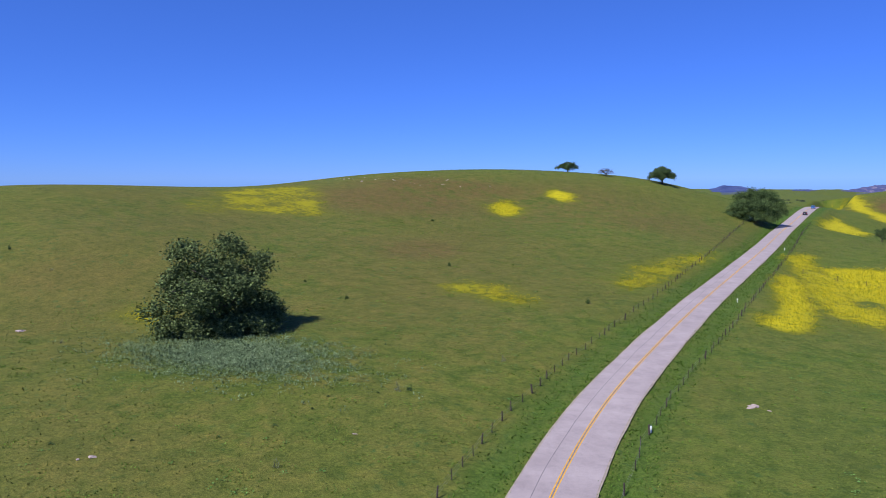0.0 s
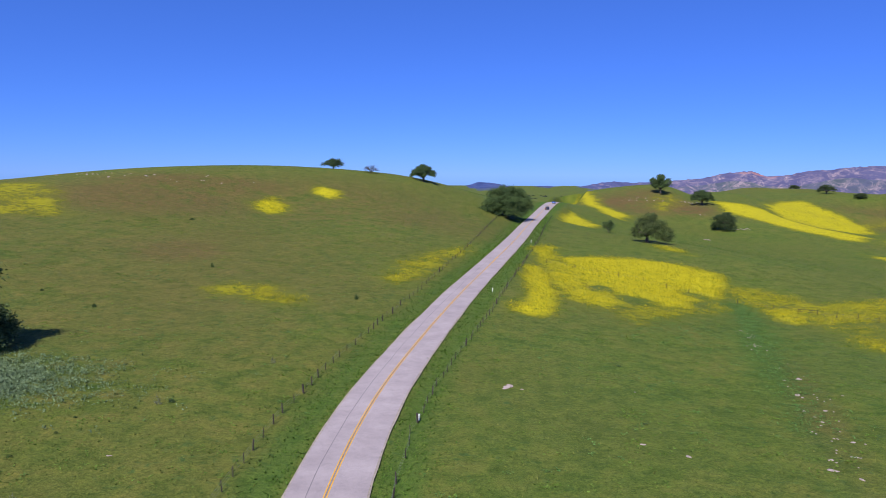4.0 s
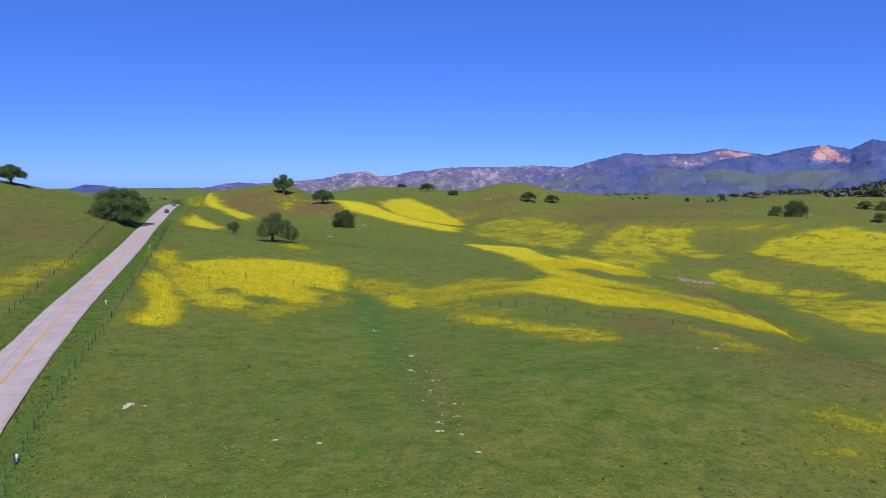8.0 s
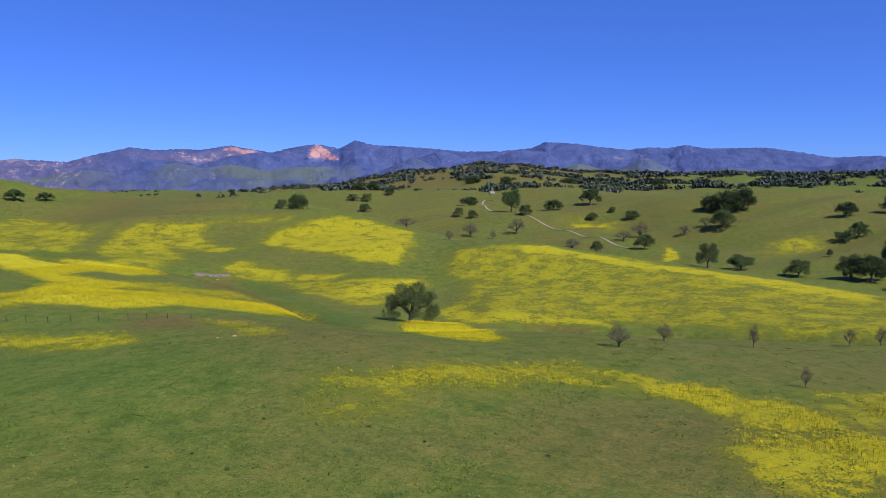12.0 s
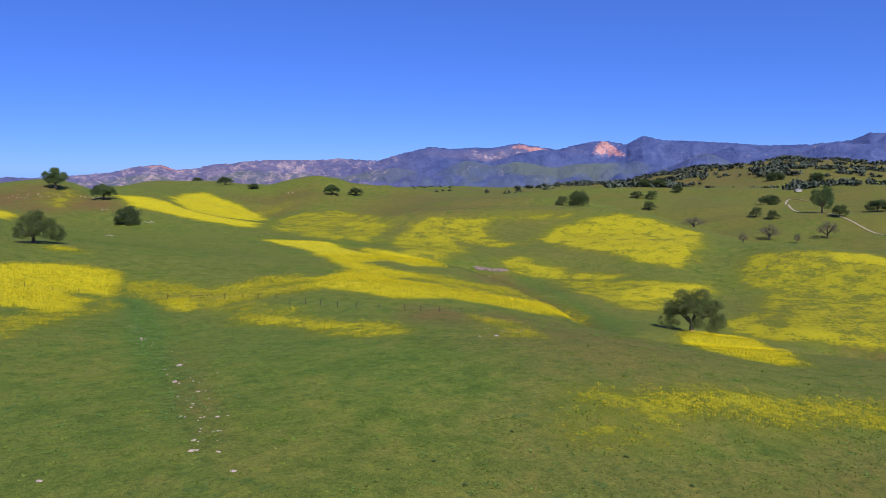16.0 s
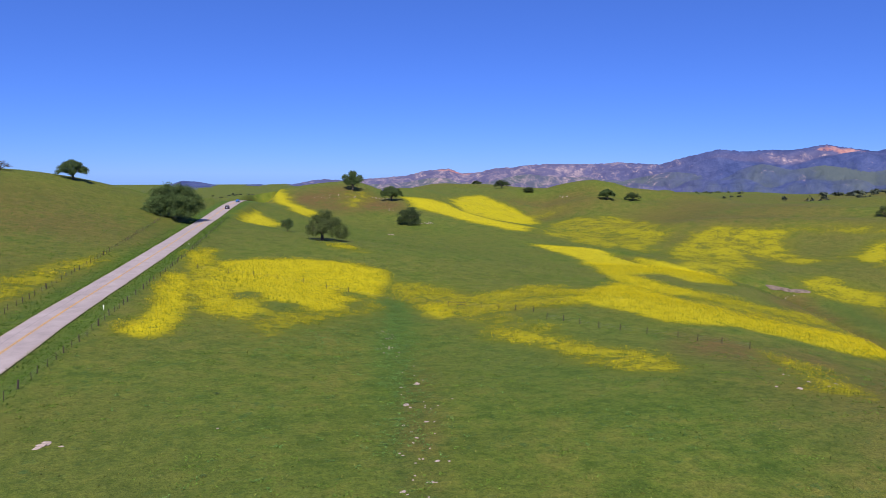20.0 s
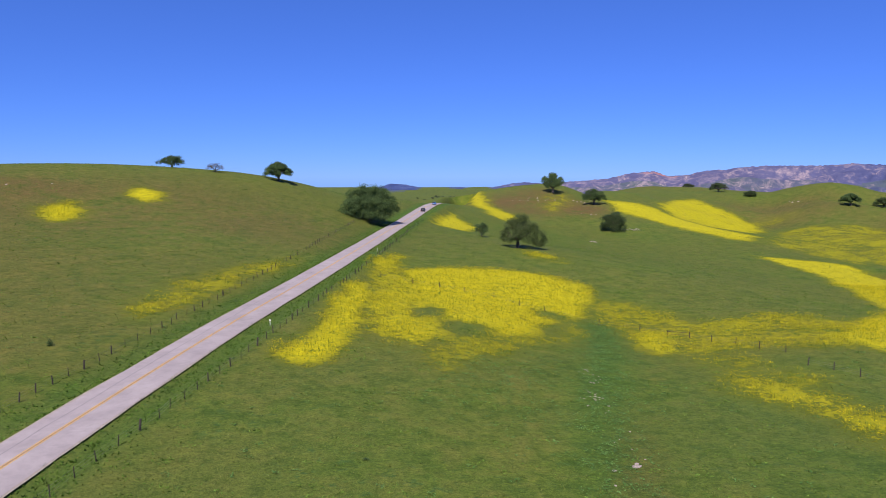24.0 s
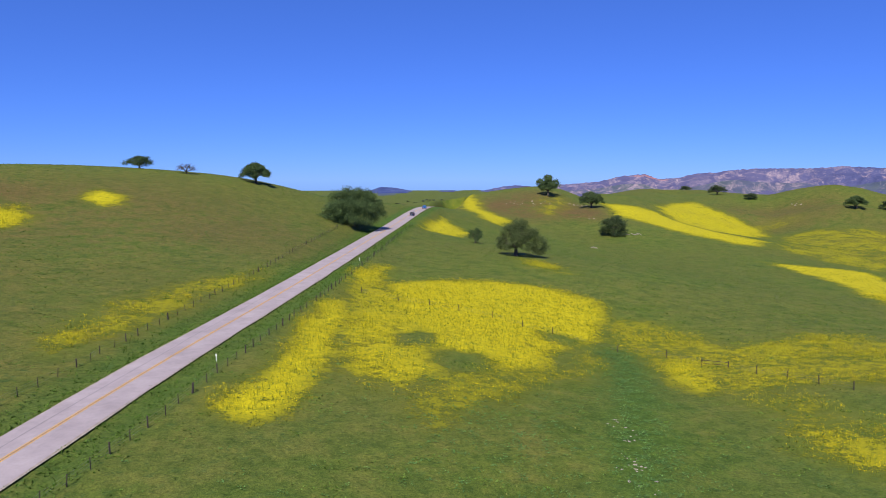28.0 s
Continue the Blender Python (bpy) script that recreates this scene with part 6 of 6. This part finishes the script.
WEED = leaf_material("broad_weed_leaves", (0.06, 0.13, 0.028), (0.1, 0.18, 0.05))
grng = np.random.default_rng(21)


def off_road(xy, least=4.4):
    d, _ = road_near(xy[:, 0], xy[:, 1])
    return xy[d > least]


def drifts(n_drift, per, x0, x1, y0, y1, spread):
    """Points in drifts: dense round some centres, none between."""
    c = np.stack([grng.uniform(x0, x1, n_drift), y0 + (y1 - y0) * grng.random(n_drift) ** 1.4], 1)
    s = grng.uniform(0.4, 1.0, n_drift) * spread
    p = np.repeat(c, per, 0) + grng.normal(0, 1, (n_drift * per, 2)) * np.repeat(s, per)[:, None] * np.array((1.6, 0.8))
    return off_road(p)


p = np.concatenate([drifts(2000, 16, -110, 150, 25, 210, 0.9), drifts(700, 16, 45, 190, -60, 30, 0.9)])
v, f = blades(p, grng.uniform(0.07, 0.15, len(p)), grng.uniform(0.12, 0.24, len(p)), 2.6, grng, 2)
stuff("grass", v, f, GRASS_DARK, "dark tufts of rank meadow grass in drifts", "grass")
p = off_road(np.stack([grng.uniform(-110, 150, 30000), 25 + 190 * grng.random(30000) ** 1.4], 1))
v, f = blades(p, grng.uniform(0.08, 0.2, len(p)), grng.uniform(0.08, 0.18, len(p)), 1.0, grng, 2)
stuff("grass", v, f, GRASS_PALE, "pale thin blades of short meadow grass", "grass")

p = off_road(np.stack([grng.uniform(-140, 260, 26000), grng.uniform(180, 430, 26000)], 1))
v, f = blades(p, grng.uniform(0.1, 0.25, len(p)), grng.uniform(0.2, 0.42, len(p)), 1.0, grng, 2)
stuff("grass", v, f, GRASS_VERGE, "scattered coarse tufts on the farther slopes", "grass")

# rank grass on the verges
t = np.gradient(road_line, axis=0)
t /= np.linalg.norm(t, axis=1)[:, None]
k = grng.integers(0, len(road_line), 26000)
off = np.where(grng.random(26000) < 0.5, -1, 1) * (3.7 + np.abs(grng.normal(0, 1.9, 26000)))
p = road_line[k] + np.stack([t[k, 1], -t[k, 0]], 1) * off[:, None] + grng.normal(0, 0.9, (26000, 2))
p = off_road(p[(p[:, 1] > 20) & (p[:, 1] < 340)], 3.5)
v, f = blades(p, grng.uniform(0.1, 0.28, len(p)), grng.uniform(0.08, 0.18, len(p)), 1.7, grng, 3)
stuff("grass", v, f, GRASS_VERGE, "rank dark green grass on the road verge", "grass")

# mustard plants: a stem and a spray of yellow petals
p = off_road(np.stack([grng.uniform(-130, 210, 580000), grng.uniform(-45, 260, 580000)], 1))
share = cover(p[:, 0], p[:, 1])[:, 0]
lump = np.array([noise.noise((x * 0.11, y * 0.16, 0.5)) + 0.6 * noise.noise((x * 0.4, y * 0.5, 3.0)) for x, y in p[share > 0.3]])
p, share = p[share > 0.3], share[share > 0.3]
keep = grng.random(len(p)) < np.clip((share - 0.36 + 0.6 * lump) * 1.7, 0.02, 0.95)
p = p[keep]
if len(p) > 105000:
    p = p[grng.permutation(len(p))[:105000]]
hi = grng.uniform(0.35, 0.85, len(p))
v, f = blades(p, hi, np.full(len(p), 0.05), 0.2, grng, 1)
stuff("mustard_stems", v, f, STEM, "thin green stems of wild mustard", "flowers")
q = np.repeat(p, 4, 0) + grng.normal(0, 0.15, (len(p) * 4, 2))
z = height(q[:, 0], q[:, 1]) + np.repeat(hi, 4) + grng.normal(0, 0.07, len(q))
v, f = flakes(np.column_stack([q, z]), grng.uniform(0.03, 0.065, len(q)), grng)
stuff("mustard_flowers", v, f, PETAL, "yellow flower heads of wild mustard", "flowers")

# broad-leaved weeds along the old track, silvery plants under the great oak
strip = spline([(51.5, 172.1, 0.0), (45.7, 146.7, 0.0), (41.4, 125.5, 0.0), (34.8, 94.8, 0.0), (29.8, 75.5, 0.0)], 1.0)
c = strip[(len(strip) * grng.random(900) ** 1.7).astype(int), :2] + grng.normal(0, 1, (900, 2)) * np.array((1.9, 1.8)) + np.array((0.9, 0.0))
q = np.repeat(c, 14, 0) + grng.normal(0, 0.3, (900 * 14, 2))
z = height(q[:, 0], q[:, 1]) + grng.uniform(0.03, 0.25, len(q))
v, f = flakes(np.column_stack([q, z]), grng.uniform(0.045, 0.11, len(q)), grng, 0.3)
stuff("weeds", v, f, WEED, "broad-leaved blue-green weeds along the old track", "weeds")
wx, wy = 30.1, 127.6
c = np.stack([wx + grng.normal(0, 9, 320), wy + grng.normal(0, 9, 320)], 1)
q = np.repeat(c, 12, 0) + grng.normal(0, 0.28, (320 * 12, 2))
z = height(q[:, 0], q[:, 1]) + grng.uniform(0.03, 0.18, len(q))
v, f = flakes(np.column_stack([q, z]), grng.uniform(0.05, 0.11, len(q)), grng, 0.3)
stuff("weeds", v, f, WEED, "low rosettes of blue-green weeds in the meadow", "weeds")
c = off_road(np.stack([grng.uniform(-105, 150, 2400), -45 + 215 * grng.random(2400)], 1), 6.0)
c = c[np.array([noise.noise((x * 0.06, y * 0.06, 7.0)) > 0.02 for x, y in c])]
q = np.repeat(c, 14, 0) + grng.normal(0, 0.26, (len(c) * 14, 2))
z = height(q[:, 0], q[:, 1]) + grng.uniform(0.03, 0.2, len(q))
v, f = flakes(np.column_stack([q, z]), grng.uniform(0.05, 0.12, len(q)), grng, 0.35)
stuff("weeds", v, f, WEED, "scattered clumps of broad-leaved weeds in the meadow", "weeds")
ox, oy = -64.8, 72.6
a, r = grng.uniform(0, 6.283, 6500), np.abs(grng.normal(0, 0.42, 6500))
c = np.stack([ox + np.cos(a) * r * 22, oy + np.sin(a) * r * 13], 1)
q = np.repeat(c, 10, 0) + grng.normal(0, 0.4, (65000, 2))
z = height(q[:, 0], q[:, 1]) + grng.uniform(0.05, 0.45, len(q))
v, f = flakes(np.column_stack([q, z]), grng.uniform(0.06, 0.12, len(q)), grng, 0.7)
stuff("silver_weeds", v, f, LEAF_SAGE, "silvery green low plants round the great oak", "weeds")

# far woods: crowns of many small leaf clumps
def far_woods(az0, az1, r0, r1, n, least, label, size=(5.0, 11.0), fade=1.0):
    rows, tries = [], 0
    while len(rows) < n and tries < n * 12:
        tries += 1
        a, r = radians(grng.uniform(az0, az1)), r0 + (r1 - r0) * grng.random()
        x, y = r * math.sin(a), r * math.cos(a)
        if grng.random() > (math.degrees(a) - az0 + 0.5) / fade:
            continue
        if noise.noise((x / 110, y / 110, 9.0)) + 0.5 * noise.noise((x / 45, y / 45, 2.0)) < least:
            continue
        rows.append((x, y, grng.uniform(*size)))
    rows = np.array(rows)
    per = 54
    c = np.repeat(rows, per, 0)
    z0 = np.repeat(height(rows[:, 0], rows[:, 1]), per)
    d = grng.normal(0, 1, (len(c), 3))
    d /= np.linalg.norm(d, axis=1)[:, None]
    s = c[:, 2]
    turn = np.repeat(grng.uniform(0, 6.28, len(rows)), per)
    lump = 0.8 + 0.35 * np.sin(3 * np.arctan2(d[:, 1], d[:, 0]) + turn)
    q = grng.uniform(0.55, 1.0, len(c)) * lump
    p = np.column_stack([c[:, 0] + d[:, 0] * s * q * 1.25, c[:, 1] + d[:, 1] * s * q * 1.25, z0 + s * 0.5 + d[:, 2] * s * 0.55 * q])
    v, f = flakes(p, s * grng.uniform(0.22, 0.4, len(c)), grng, 0.7)
    return stuff("far_woods", v, f, LEAF_HAZED, label, "woods")


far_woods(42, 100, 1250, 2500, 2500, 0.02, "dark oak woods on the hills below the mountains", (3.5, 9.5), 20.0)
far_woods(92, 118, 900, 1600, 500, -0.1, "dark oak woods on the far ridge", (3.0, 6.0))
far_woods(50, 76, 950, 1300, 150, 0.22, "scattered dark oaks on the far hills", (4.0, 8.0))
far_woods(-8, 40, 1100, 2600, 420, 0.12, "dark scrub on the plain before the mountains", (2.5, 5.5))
